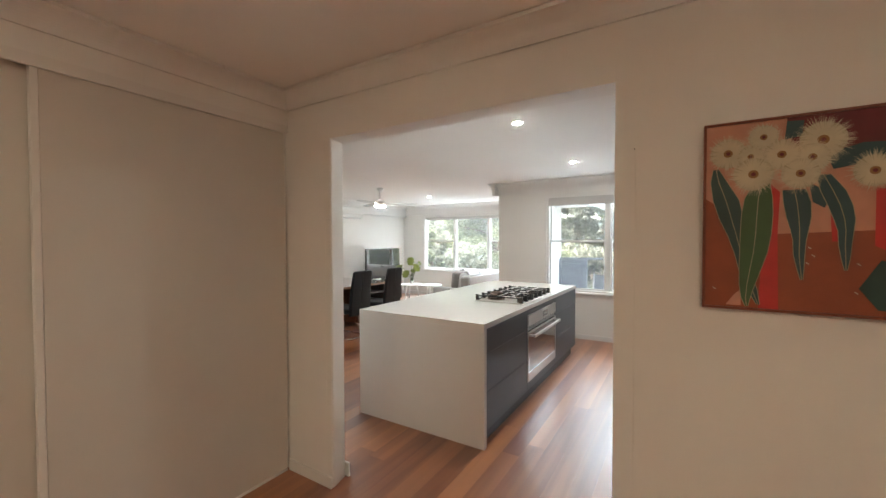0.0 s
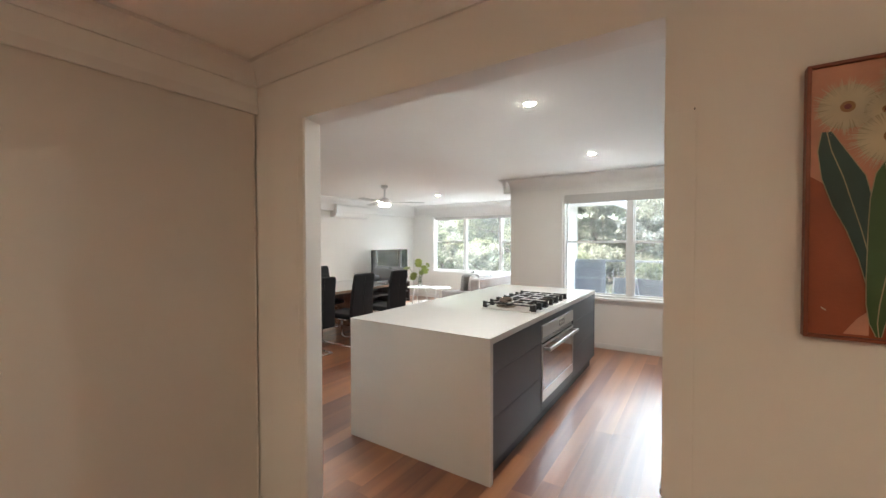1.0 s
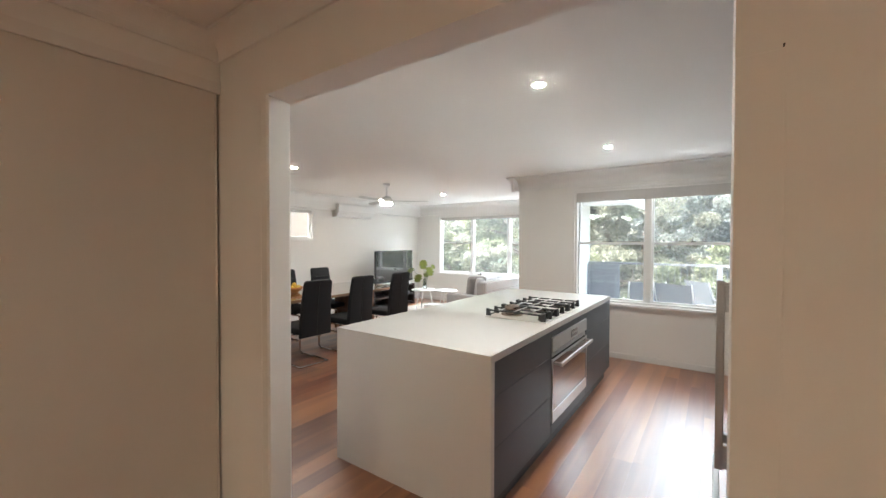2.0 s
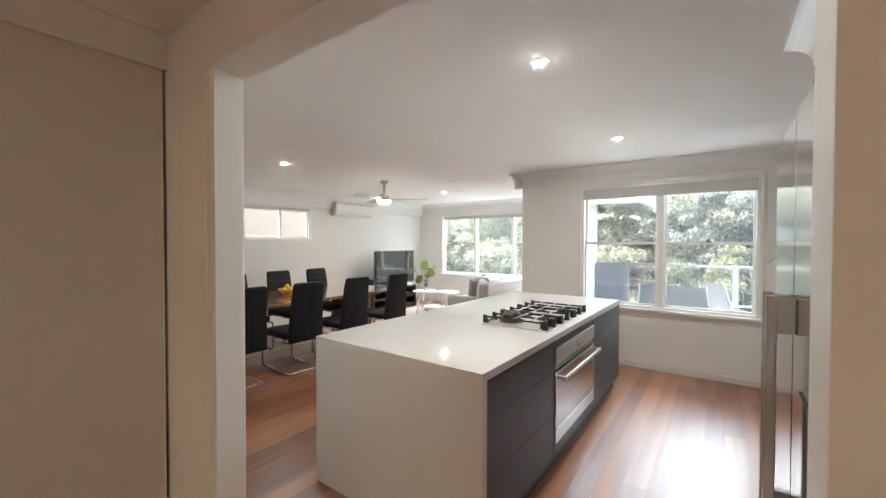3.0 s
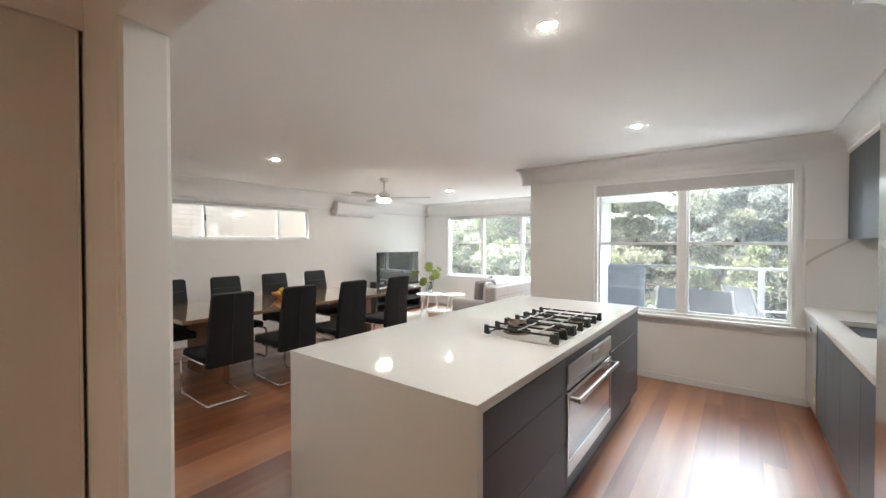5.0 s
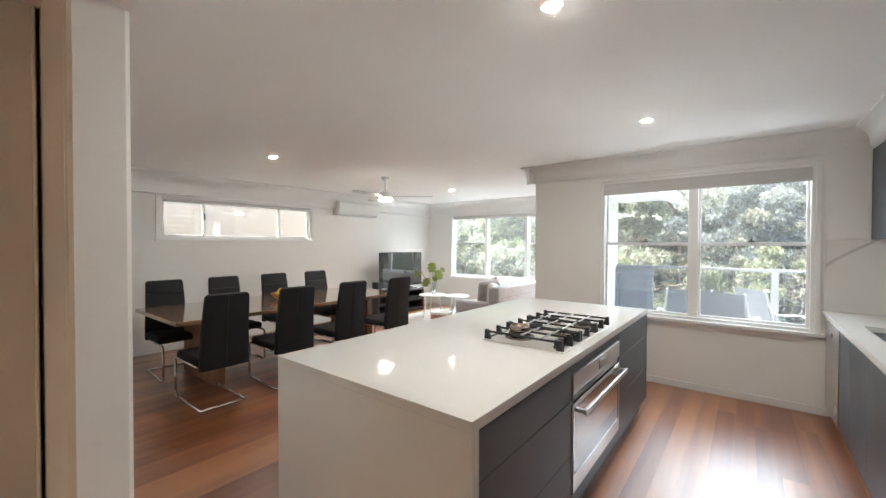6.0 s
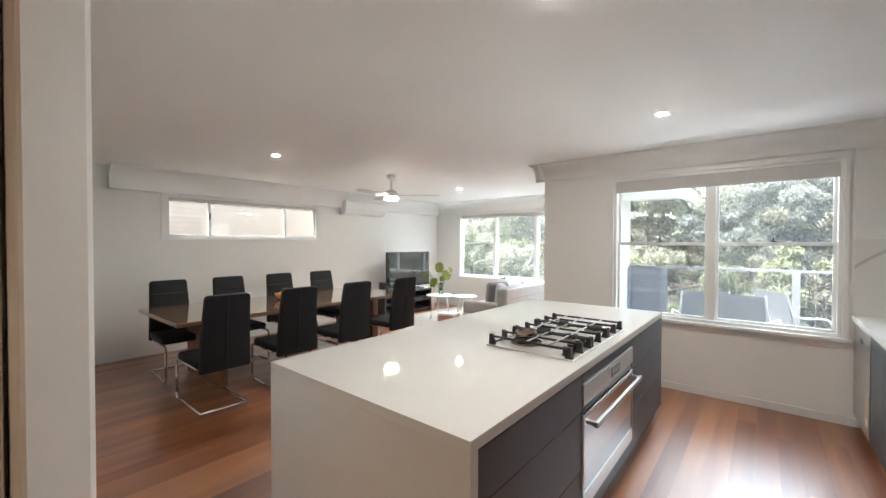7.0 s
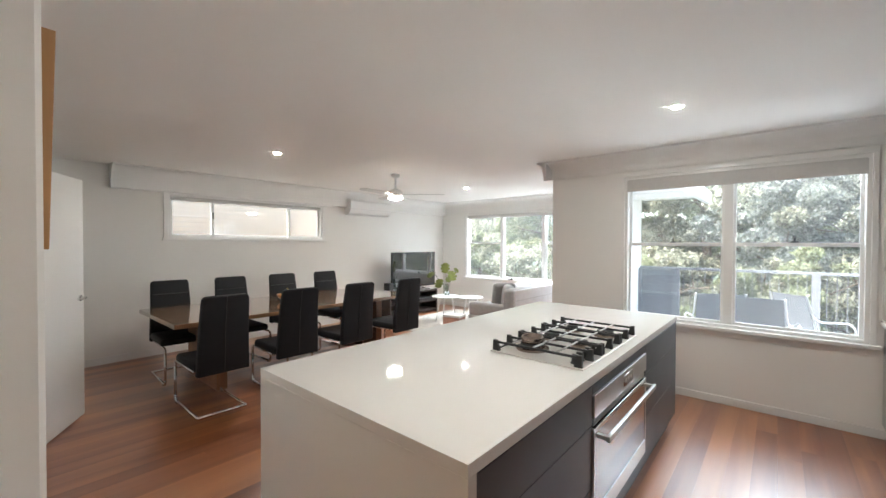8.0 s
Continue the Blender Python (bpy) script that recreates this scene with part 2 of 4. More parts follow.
# ---- mesh helpers ----
def link(name, bm, material, parent=None, label="", smooth=False):
    me = bpy.data.meshes.new(name)
    bm.normal_update()
    bm.to_mesh(me)
    bm.free()
    me.materials.append(material)
    if smooth:
        for f in me.polygons:
            f.use_smooth = True
    ob = new(name, me)
    if parent:
        ob.parent = parent
    if label:
        tagged(ob, label)
    return ob


def part(name, bm, material, parent, label="", smooth=False):
    return link(name, bm, material, parent, label, smooth)


def thing(name, label, category, m=None, group="", kind=""):
    ob = new(name)
    ob.empty_display_size = 0.1
    if m is not None:
        ob.matrix_basis = m
    return tagged(ob, label, category, group, kind)


def add_box(bm, x0, x1, y0, y1, z0, z1):
    v = [bm.verts.new(c) for c in ((x0, y0, z0), (x1, y0, z0), (x1, y1, z0), (x0, y1, z0), (x0, y0, z1), (x1, y0, z1), (x1, y1, z1), (x0, y1, z1))]
    for f in ((3, 2, 1, 0), (4, 5, 6, 7), (0, 1, 5, 4), (1, 2, 6, 5), (2, 3, 7, 6), (3, 0, 4, 7)):
        bm.faces.new([v[i] for i in f])


def boxes(*rows, bevel=0.0, seg=2):
    bm = bmesh.new()
    for r in rows:
        add_box(bm, *r)
    if bevel:
        bmesh.ops.bevel(bm, geom=bm.edges[:], offset=bevel, segments=seg, profile=0.5, affect="EDGES", clamp_overlap=True)
    return bm


def add_rod(bm, p, q, r, r2=None, n=12):
    p, q = Vector(p), Vector(q)
    d = q - p
    m = Matrix.Translation((p + q) / 2) @ d.to_track_quat("Z", "Y").to_matrix().to_4x4()
    bmesh.ops.create_cone(bm, cap_ends=True, segments=n, radius1=r, radius2=r if r2 is None else r2, depth=d.length, matrix=m)


def rods(*rows, n=12):
    bm = bmesh.new()
    for r in rows:
        add_rod(bm, *r, n=n)
    return bm


def tube(points, r, n=10):
    """A bent tube with round joints."""
    bm = bmesh.new()
    for a, b in zip(points, points[1:]):
        add_rod(bm, a, b, r, n=n)
    for c in points[1:-1]:
        bmesh.ops.create_icosphere(bm, subdivisions=2, radius=r, matrix=Matrix.Translation(c))
    return bm


def rounded(points, corner, steps=4):
    """A polyline with its corners rounded off."""
    out = [Vector(points[0])]
    for a, b, c in zip(points, points[1:], points[2:]):
        a, b, c = Vector(a), Vector(b), Vector(c)
        p, q = b + (a - b).normalized() * corner, b + (c - b).normalized() * corner
        for i in range(steps + 1):
            t = i / steps
            out.append(p * (1 - t) ** 2 + b * 2 * t * (1 - t) + q * t * t)
    return out + [Vector(points[-1])]


def prism(outline, shift, bm=None):
    """A flat outline of 3D points pushed along shift."""
    bm = bm or bmesh.new()
    s = Vector(shift)
    a = [bm.verts.new(Vector(p)) for p in outline]
    b = [bm.verts.new(Vector(p) + s) for p in outline]
    n = len(a)
    bm.faces.new(a[::-1])
    bm.faces.new(b)
    for i in range(n):
        bm.faces.new((a[i], a[(i + 1) % n], b[(i + 1) % n], b[i]))
    bmesh.ops.recalc_face_normals(bm, faces=bm.faces[:])
    return bm


def lathe(profile, n=24, centre=(0, 0, 0)):
    """(radius, height) pairs turned round the z axis."""
    bm = bmesh.new()
    c = Vector(centre)
    rings = [[bm.verts.new(c + Vector((r * math.cos(2 * math.pi * i / n), r * math.sin(2 * math.pi * i / n), z))) for i in range(n)] for r, z in profile]
    for a, b in zip(rings, rings[1:]):
        for i in range(n):
            bm.faces.new((a[i], a[(i + 1) % n], b[(i + 1) % n], b[i]))
    bm.faces.new(rings[0][::-1])
    bm.faces.new(rings[-1])
    return bm


def wall(name, along, at0, at1, a0, a1, z0, z1, holes=(), material=None, label=""):
    """A wall along x or y, from at0 to at1 thick, with (from, to, bottom, top) openings through it."""
    bm = bmesh.new()
    cuts = sorted({a0, a1, *[h[0] for h in holes], *[h[1] for h in holes]})
    for u, v in zip(cuts, cuts[1:]):
        spans, low = [], z0
        for h in sorted((h for h in holes if h[0] <= u and h[1] >= v), key=lambda h: h[2]):
            if h[2] > low:
                spans.append((low, h[2]))
            low = h[3]
        if low < z1:
            spans.append((low, z1))
        for p, q in spans:
            add_box(bm, *((u, v, at0, at1) if along == "x" else (at0, at1, u, v)), p, q)
    ob = link(name, bm, material or M_WALL)
    return tagged(ob, label or "white painted plaster wall", "wall", kind="structure")


def cornice(name, start, end, out, drop, deep, top, face=0.0):
    """A cove cornice from start to end (x, y) under the ceiling; out points into the room."""
    o = Vector((*out, 0))
    cove = min(drop, 0.185)
    prof = [(0, 0), (deep, 0), (deep, -0.018)]
    for i in range(1, 9):
        a = i / 8 * math.pi / 2
        prof.append((deep - (deep - face - 0.012) * math.sin(a), -0.018 - (cove - 0.036) * (1 - math.cos(a))))
    prof += [(face + 0.012, -cove), (face, -cove)] + ([(face, -drop)] if drop > cove else []) + ([(0, -drop)] if face else [])
    outline = [Vector((*start, top)) + o * p + Vector((0, 0, z)) for p, z in prof]
    ob = link(name, prism(outline, (end[0] - start[0], end[1] - start[1], 0)), M_TRIM)
    return tagged(ob, "white plaster cove cornice under the ceiling", "cornice", kind="structure")


# ---- structure ----
CEIL = 2.472
X_L, X_R, Y_D, Y_K, Y_F, X_N = -6.86, 0.70, 1.889, 6.31, 9.13, -2.668
wall("wall_hall", "x", 1.757, Y_D, -7.0, 2.12, 0, CEIL, [(-1.85, -0.211, 0, 2.142), (-5.25, -4.40, 0, 2.06)], label="white plaster wall with a wide square opening to the kitchen")
tagged(link("trim_jamb", prism([(-1.8495, 1.7575, 0.0), (-1.808, 1.7575, 0.0), (-1.800, 1.766, 0.0), (-1.826, 1.877, 0.0), (-1.834, 1.8885, 0.0), (-1.8495, 1.8885, 0.0)], (0, 0, 2.1415)), M_WALL), "painted splayed jamb of the opening", "trim", kind="structure")
wall("wall_west", "y", X_L - 0.16, X_L, Y_D, Y_F + 0.14, 0, CEIL, [(3.39, 5.75, 1.565, 2.15)], label="white plaster wall with a long high window")
wall("wall_north", "x", Y_F, Y_F + 0.14, X_L, X_N + 0.14, 0, CEIL, [(-6.14, -3.22, 0.72, 2.18)], label="white plaster wall with a three-light window")
wall("wall_nib", "y", X_N, X_N + 0.14, Y_K + 0.14, Y_F, 0, CEIL, material=M_WALL, label="white plaster wall end beside the kitchen window")
wall("wall_kitchen", "x", Y_K, Y_K + 0.14, X_N, X_R + 0.15, 0, CEIL, [(-1.835, -0.015, 0.72, 2.225)], label="white plaster wall with a wide sash window")
wall("wall_east", "y", X_R, X_R + 0.15, Y_D, Y_K, 0, CEIL, label="white plaster kitchen wall")
wall("wall_hall_west", "y", -2.42, -2.30, -2.2, 1.757, 0, CEIL, label="plain plaster wall behind the wardrobe")
wall("wall_hall_east", "y", 2.0, 2.12, -2.2, 1.757, 0, CEIL, label="plain plaster hall wall")
wall("wall_hall_south", "x", -2.32, -2.2, -2.42, 2.12, 0, CEIL, label="plain plaster hall wall")
wall("wall_passage", "x", 0.5, 0.6, -7.0, -2.42, 0, CEIL, label="plain plaster passage wall")
wall("wall_passage_west", "y", -7.0, -6.9, 0.6, 1.757, 0, CEIL, label="plain plaster passage wall")

tagged(link("ceiling", boxes((X_L - 0.16, X_R + 0.15, Y_D, Y_K + 0.14, CEIL, CEIL + 0.1), (X_L - 0.16, X_N + 0.14, Y_K + 0.14, Y_F + 0.14, CEIL, CEIL + 0.1)), M_CEIL), "flat white plaster ceiling", "ceiling", kind="structure")
tagged(link("ceiling_hall", boxes((-2.42, 2.12, -2.32, Y_D - 0.001, CEIL + 0.003, CEIL + 0.1), (-7.0, -2.42, 0.5, Y_D - 0.001, CEIL + 0.003, CEIL + 0.1)), M_CEIL), "flat white plaster hall ceiling", "ceiling", kind="structure")

cornice("cornice_west", (X_L, 2.78), (X_L, Y_F), (1, 0), 0.29, 0.22, CEIL, 0.11)
cornice("cornice_north", (X_L, Y_F), (X_N, Y_F), (0, -1), 0.25, 0.20, CEIL, 0.06)
cornice("cornice_kitchen", (X_N - 0.12, Y_K), (X_R, Y_K), (0, -1), 0.19, 0.20, CEIL)
cornice("cornice_nib", (X_N, Y_F), (X_N, Y_K - 0.2), (-1, 0), 0.19, 0.12, CEIL)
cornice("cornice_hall", (-2.2, 1.757), (2.0, 1.757), (0, -1), 0.10, 0.10, CEIL)
cornice("cornice_wardrobe", (-2.2, -2.2), (-2.2, 1.757), (1, 0), 0.10, 0.10, CEIL)


def skirting(name, rows):
    return tagged(link(name, boxes(*rows, bevel=0.004), M_TRIM), "white painted timber skirting board", "skirting", kind="structure")


skirting("baseboard_west", [(X_L, X_L + 0.016, Y_D, Y_F, 0, 0.09)])
skirting("baseboard_north", [(X_L + 0.016, X_N, Y_F - 0.016, Y_F, 0, 0.09)])
skirting("baseboard_kitchen", [(X_N, 0.08, Y_K - 0.016, Y_K, 0, 0.072)])
skirting("baseboard_door_wall", [(-4.36, -1.80, Y_D, Y_D + 0.016, 0, 0.09), (X_L + 0.016, -5.29, Y_D, Y_D + 0.016, 0, 0.09)])
skirting("baseboard_hall", [(-2.2, -1.80, 1.741, 1.757, 0, 0.07), (-0.136, 2.0, 1.741, 1.757, 0, 0.09)])
tagged(link("trim_lining", boxes((-0.211, -0.137, 1.752, 1.757, 0, 1.867), bevel=0.001), M_WALL), "thin painted lining strip beside the opening", "trim", kind="structure")


# ---- windows ----
def window(name, label, frame_rows, pane_rows, m, sill=None):
    """frame_rows: (part name, box); built facing -y in local x and z, with y going outwards."""
    w = thing(name, label, "window", m, kind="structure")
    for nm, box in frame_rows:
        part(nm, boxes(box, bevel=0.003), M_TRIM, w)
    for box in pane_rows:
        g = part("pane", boxes(box), M_GLASS, w, "clear glass pane")
        g.visible_shadow = False
    return w


def frame_rows(x0, x1, z0, z1, arch, y0=-0.018, y1=0.0):
    return [("architrave", (x0 - arch, x0, y0, y1, z0 - 0.0, z1)), ("architrave", (x1, x1 + arch, y0, y1, z0, z1)),
            ("architrave", (x0 - arch, x1 + arch, y0, y1, z1, z1 + arch)),
            ("window_frame", (x0, x0 + 0.03, 0.0, 0.13, z0, z1)), ("window_frame", (x1 - 0.03, x1, 0.0, 0.13, z0, z1)),
            ("window_frame", (x0 + 0.03, x1 - 0.03, 0.0, 0.13, z1 - 0.03, z1)), ("window_frame", (x0 + 0.03, x1 - 0.03, 0.0, 0.13, z0, z0 + 0.03))]


def sash(x0, x1, z0, z1, y, rail=0.032):
    return [("stile", (x0, x0 + rail, y, y + 0.03, z0, z1)), ("stile", (x1 - rail, x1, y, y + 0.03, z0, z1)),
            ("rail", (x0 + rail, x1 - rail, y, y + 0.03, z1 - rail, z1)), ("rail", (x0 + rail, x1 - rail, y, y + 0.03, z0, z0 + rail))], (x0 + rail, x1 - rail, y + 0.012, y + 0.018, z0 + rail, z1 - rail)


# kitchen window: two pairs of sliding sashes under a roller blind
rows, panes = frame_rows(-1.835, -0.015, 0.72, 2.225, 0.036), []
rows += [("mullion", (-0.965, -0.89, 0.03, 0.13, 0.75, 2.195)), ("window_sill", (-1.90, 0.045, -0.05, 0.02, 0.69, 0.722)), ("apron", (-1.88, 0.03, -0.014, 0.0, 0.635, 0.69))]
for x0, x1 in ((-1.805, -0.96), (-0.893, -0.045)):
    for z0, z1, y in ((0.75, 1.522, 0.055), (1.488, 2.195, 0.09)):
        r, p = sash(x0, x1, z0, z1, y, 0.024)
        rows += r
        panes.append(p)
kw = window("window_1", "white framed sliding sash window with grey roller blind above", rows, panes, pose(0, Y_K, 0))
for x in (-1.38, -0.46):
    part("sash_lock", boxes((x - 0.025, x + 0.025, 0.035, 0.055, 1.522, 1.534), (x - 0.006, x + 0.006, 0.04, 0.052, 1.532, 1.562), bevel=0.002), M_IRON, kw, "small dark metal sash lock")

# living room window: fixed middle light between two sash lights
rows, panes = frame_rows(-6.14, -3.22, 0.72, 2.18, 0.05), []
rows += [("window_sill", (-6.20, -3.16, -0.05, 0.02, 0.685, 0.722)), ("mullion", (-5.205, -5.145, 0.02, 0.13, 0.75, 2.15)), ("mullion", (-4.215, -4.155, 0.02, 0.13, 0.75, 2.15))]
for x0, x1, split in ((-6.11, -5.205, True), (-5.145, -4.215, False), (-4.155, -3.25, True)):
    for z0, z1, y in ((0.75, 1.52, 0.05), (1.49, 2.15, 0.085)) if split else ((0.75, 2.15, 0.06),):
        r, p = sash(x0, x1, z0, z1, y, 0.028)
        rows += r
        panes.append(p)
lw = window("window_2", "white framed three-light living room window", rows, panes, pose(0, Y_F, 0))

for x in (-4.92, -3.75):
    part("winder", boxes((x - 0.05, x + 0.05, -0.05, -0.02, 0.7225, 0.735), (x + 0.02, x + 0.05, -0.06, -0.03, 0.735, 0.765), bevel=0.003), M_BLACK, lw, "dark window winder")

# high window on the long wall
rows, panes = frame_rows(3.39, 5.75, 1.565, 2.15, 0.055), []
rows += [("window_sill", (3.32, 5.82, -0.03, 0.01, 1.53, 1.567))]
for x0, x1, y in ((3.42, 3.975, 0.05), (3.945, 5.165, 0.085), (5.13, 5.72, 0.05)):
    r, p = sash(x0, x1, 1.595, 2.12, y, 0.028)
    rows += r
    panes.append(p)
hw = window("window_3", "long white framed high sliding window", rows, panes, pose(X_L, 0, 0, 0, 0, 90))
part("latch", boxes((3.955, 3.97, 0.03, 0.05, 1.85, 1.95), bevel=0.002), M_BLACK, hw, "dark window latch")


def roller_blind(label, x0, x1, z, drop, m):
    b = thing("roller_blind", label, "blind", m)
    part("tube", rods(((x0, 0, z), (x1, 0, z), 0.028), n=16), M_BLIND, b, smooth=False)
    part("fabric", boxes((x0 + 0.015, x1 - 0.015, -0.031, -0.029, z - drop, z)), M_BLIND, b, "grey blind fabric")
    part("bottom_bar", boxes((x0 + 0.015, x1 - 0.015, -0.036, -0.024, z - drop - 0.022, z - drop), bevel=0.003), M_BLIND, b)
    part("bracket", boxes((x0 - 0.006, x0, -0.035, 0.035, z - 0.035, z + 0.035)), M_WHITE, b)
    part("bracket", boxes((x1, x1 + 0.006, -0.035, 0.035, z - 0.035, z + 0.035)), M_WHITE, b)
    return b


roller_blind("rolled-up grey blind over the kitchen window", -1.828, -0.022, 2.188, 0.10, pose(0, Y_K + 0.03, 0))
roller_blind("rolled-up grey blind over the living room window", -6.09, -3.27, 2.125, 0.03, pose(0, Y_F + 0.015, 0))
roller_blind("rolled-up pale blind over the high window", 3.43, 5.71, 2.115, 0.0, pose(X_L - 0.012, 0, 0, 0, 0, 90))


# ---- kitchen island ----
def drawer_bank(root, y0, y1, x):
    for z0, z1 in ((0.125, 0.408), (0.412, 0.690), (0.694, 0.872)):
        part("drawer_front", boxes((x - 0.02, x, y0 + 0.0015, y1 - 0.0015, z0, z1), bevel=0.0015), M_SLATE, root, "flat slate grey drawer front")


IX0, IX1, IY0, IY1 = -2.405, -1.19, 2.63, 5.455
isl = thing("kitchen_island", "white stone waterfall island with slate grey drawers", "kitchen island")
part("benchtop", boxes((IX0, IX1, IY0, IY1, 0.88, 0.92), bevel=0.0008, seg=1), M_STONE, isl, "white quartz benchtop")
part("waterfall_end", boxes((IX0, IX1, IY0, IY0 + 0.04, 0, 0.8799), bevel=0.0006, seg=1), M_STONE, isl, "white quartz end panel")
part("carcass", boxes((-1.95, IX1 - 0.025, IY0 + 0.04, IY1 - 0.02, 0.12, 0.8795)), M_KICK, isl)
part("back_panel", boxes((-1.97, -1.95, IY0 + 0.04, IY1 - 0.02, 0.0, 0.8795)), M_SLATE, isl)
part("end_panel", boxes((-1.97, IX1 - 0.004, IY1 - 0.02, IY1 - 0.001, 0.12, 0.8795), bevel=0.001), M_SLATE, isl)
part("kickboard", boxes((-1.90, IX1 - 0.055, IY0 + 0.04, IY1 - 0.021, 0, 0.1195)), M_KICK, isl, "dark recessed kickboard")
drawer_bank(isl, IY0 + 0.041, 3.562, IX1 - 0.004)
drawer_bank(isl, 4.478, IY1 - 0.021, IX1 - 0.004)
part("filler_panel", boxes((IX1 - 0.024, IX1 - 0.004, 3.5635, 4.4765, 0.831, 0.872), bevel=0.001), M_SLATE, isl)
part("filler_panel", boxes((IX1 - 0.024, IX1 - 0.004, 3.5635, 4.4765, 0.125, 0.198), bevel=0.001), M_SLATE, isl)

oven = thing("oven", "wide stainless steel built-in oven with black glass door", "oven", pose(IX1, 4.02, 0.20))
part("body", boxes((-0.5, -0.025, -0.44, 0.44, 0.0, 0.62)), M_BLACK, oven)
panel = part("control_panel", boxes((-0.024, 0.004, -0.452, 0.452, 0.522, 0.626), bevel=0.002), M_STEEL, oven, "brushed steel control panel")
part("display", boxes((0.0035, 0.006, -0.02, 0.15, 0.545, 0.602), bevel=0.001), M_BLACKGLASS, panel, "black clock display")
for y in (0.02, 0.065, 0.11):
    part("display_digit", boxes((0.006, 0.0066, y - 0.012, y + 0.012, 0.565, 0.583)), M_STEEL, panel)
part("vent", boxes((-0.024, -0.012, -0.452, 0.452, 0.476, 0.520)), M_BLACK, oven, "dark vent slot above the door")
for z in (0.484, 0.494, 0.504):
    part("vent_slat", boxes((-0.012, -0.004, -0.44, 0.44, z, z + 0.004)), M_STEEL, oven)
door = part("door", boxes((-0.024, 0.0, -0.445, 0.445, 0.090, 0.472), bevel=0.002), M_BLACKGLASS, oven, "dark mirror-like glass door")
part("door_rail", boxes((0.0003, 0.003, -0.445, 0.445, 0.452, 0.472), bevel=0.001), M_STEEL, door, "steel strip along the top of the door")
part("door_trim", boxes((-0.024, 0.004, -0.452, 0.452, 0.004, 0.087), bevel=0.002), M_STEEL, oven, "steel strip under the door")
part("handle", boxes((0.048, 0.066, -0.435, 0.435, 0.425, 0.452), (0.003, 0.05, -0.43, -0.405, 0.429, 0.448), (0.003, 0.05, 0.405, 0.43, 0.429, 0.448), bevel=0.003), M_STEEL, door, "square steel bar handle")
for q in (-1, 1):
    part("side_trim", boxes((-0.02, 0.0035, q * 0.449 - 0.008, q * 0.449 + 0.008, 0.088, 0.474)), M_STEEL, oven)

# gas hob: seven raised trivet bars across it, tied by worn steel rods
hob = thing("gas_hob", "five-burner gas hob with black cast iron trivets on the benchtop", "hob", pose(-1.50, 4.035, 0.92))
part("tray", boxes((-0.255, 0.255, -0.455, 0.455, 0.0005, 0.008), bevel=0.003), M_TRAY, hob, "shallow steel tray")
for bx, by, r in ((-0.09, -0.285, 0.066), (0.09, -0.06, 0.04), (-0.11, 0.0, 0.045), (-0.10, 0.29, 0.036), (0.11, 0.29, 0.05)):
    bur = part("burner", lathe([(r * 1.35, 0.008), (r * 1.35, 0.020), (r * 1.05, 0.026), (r, 0.036)], 24, (bx, by, 0)), M_BRONZE, hob, "heat-browned burner ring")
    part("burner_cap", lathe([(r * 0.95, 0.0365), (r * 0.98, 0.043), (r * 0.7, 0.047)], 24, (bx, by, 0)), M_IRON, bur, "black burner cap")
part("wok_ring", lathe([(0.050, 0.048), (0.062, 0.048), (0.066, 0.058), (0.060, 0.078), (0.052, 0.084), (0.046, 0.078), (0.044, 0.058)], 28, (-0.09, -0.285, 0)), M_BRONZE, hob, "shiny brown wok burner cup", smooth=True)


def trivet_bar(y):
    """A cast bar across the hob, carried on two wedge-shaped legs."""
    bm = boxes((-0.240, 0.240, y - 0.0055, y + 0.0055, 0.048, 0.060), bevel=0.002, seg=1)
    for q in (-1, 1):
        prism([(q * 0.245, y - 0.009, 0.0085), (q * 0.205, y - 0.009, 0.0085), (q * 0.222, y - 0.009, 0.064), (q * 0.243, y - 0.009, 0.066)], (0, 0.018, 0), bm)
    return bm


for rows_y in ((-0.435, -0.295, -0.165), (-0.135, 0.0, 0.135), (0.165, 0.295, 0.435)):
    trivet = part("trivet", trivet_bar(rows_y[1]), M_IRON, hob, "black cast iron trivet")
    for y in (rows_y[0], rows_y[2]):
        part("bar", trivet_bar(y), M_IRON, trivet)
    for x in (-0.13, -0.01, 0.115):
        part("cross_bar", boxes((x - 0.0045, x + 0.0045, rows_y[0], rows_y[2], 0.0545, 0.063), bevel=0.002, seg=1), M_WORN, trivet, "worn shiny cross bar")
    part("side_bar", boxes((-0.236, -0.226, rows_y[0], rows_y[2], 0.010, 0.018), bevel=0.002, seg=1), M_IRON, trivet)
# knobs drawn up to trivet height, standing in for upright trivet fingers
for k in range(5):
    knob = part("knob", lathe([(0.022, 0.0085), (0.022, 0.014), (0.018, 0.016), (0.017, 0.050), (0.014, 0.053)], 20, (0.190, -0.385 + 0.057 * k, 0)), M_BLACK, hob, "black knob raised to pass for a trivet finger")
    part("pointer", boxes((0.176, 0.204, -0.387 + 0.057 * k, -0.383 + 0.057 * k, 0.0532, 0.055)), M_STEEL, knob)

# ---- right-hand kitchen run ----
BX = 0.06
bench = thing("sink_bench", "slate grey base cupboards along the kitchen wall", "kitchen cabinet")
part("carcass", boxes((BX + 0.022, X_R - 0.002, 3.80, 5.67, 0.12, 0.88)), M_KICK, bench)
part("kickboard", boxes((BX + 0.055, X_R - 0.002, 3.80, Y_K - 0.02, 0.0, 0.119)), M_KICK, bench, "dark recessed kickboard")
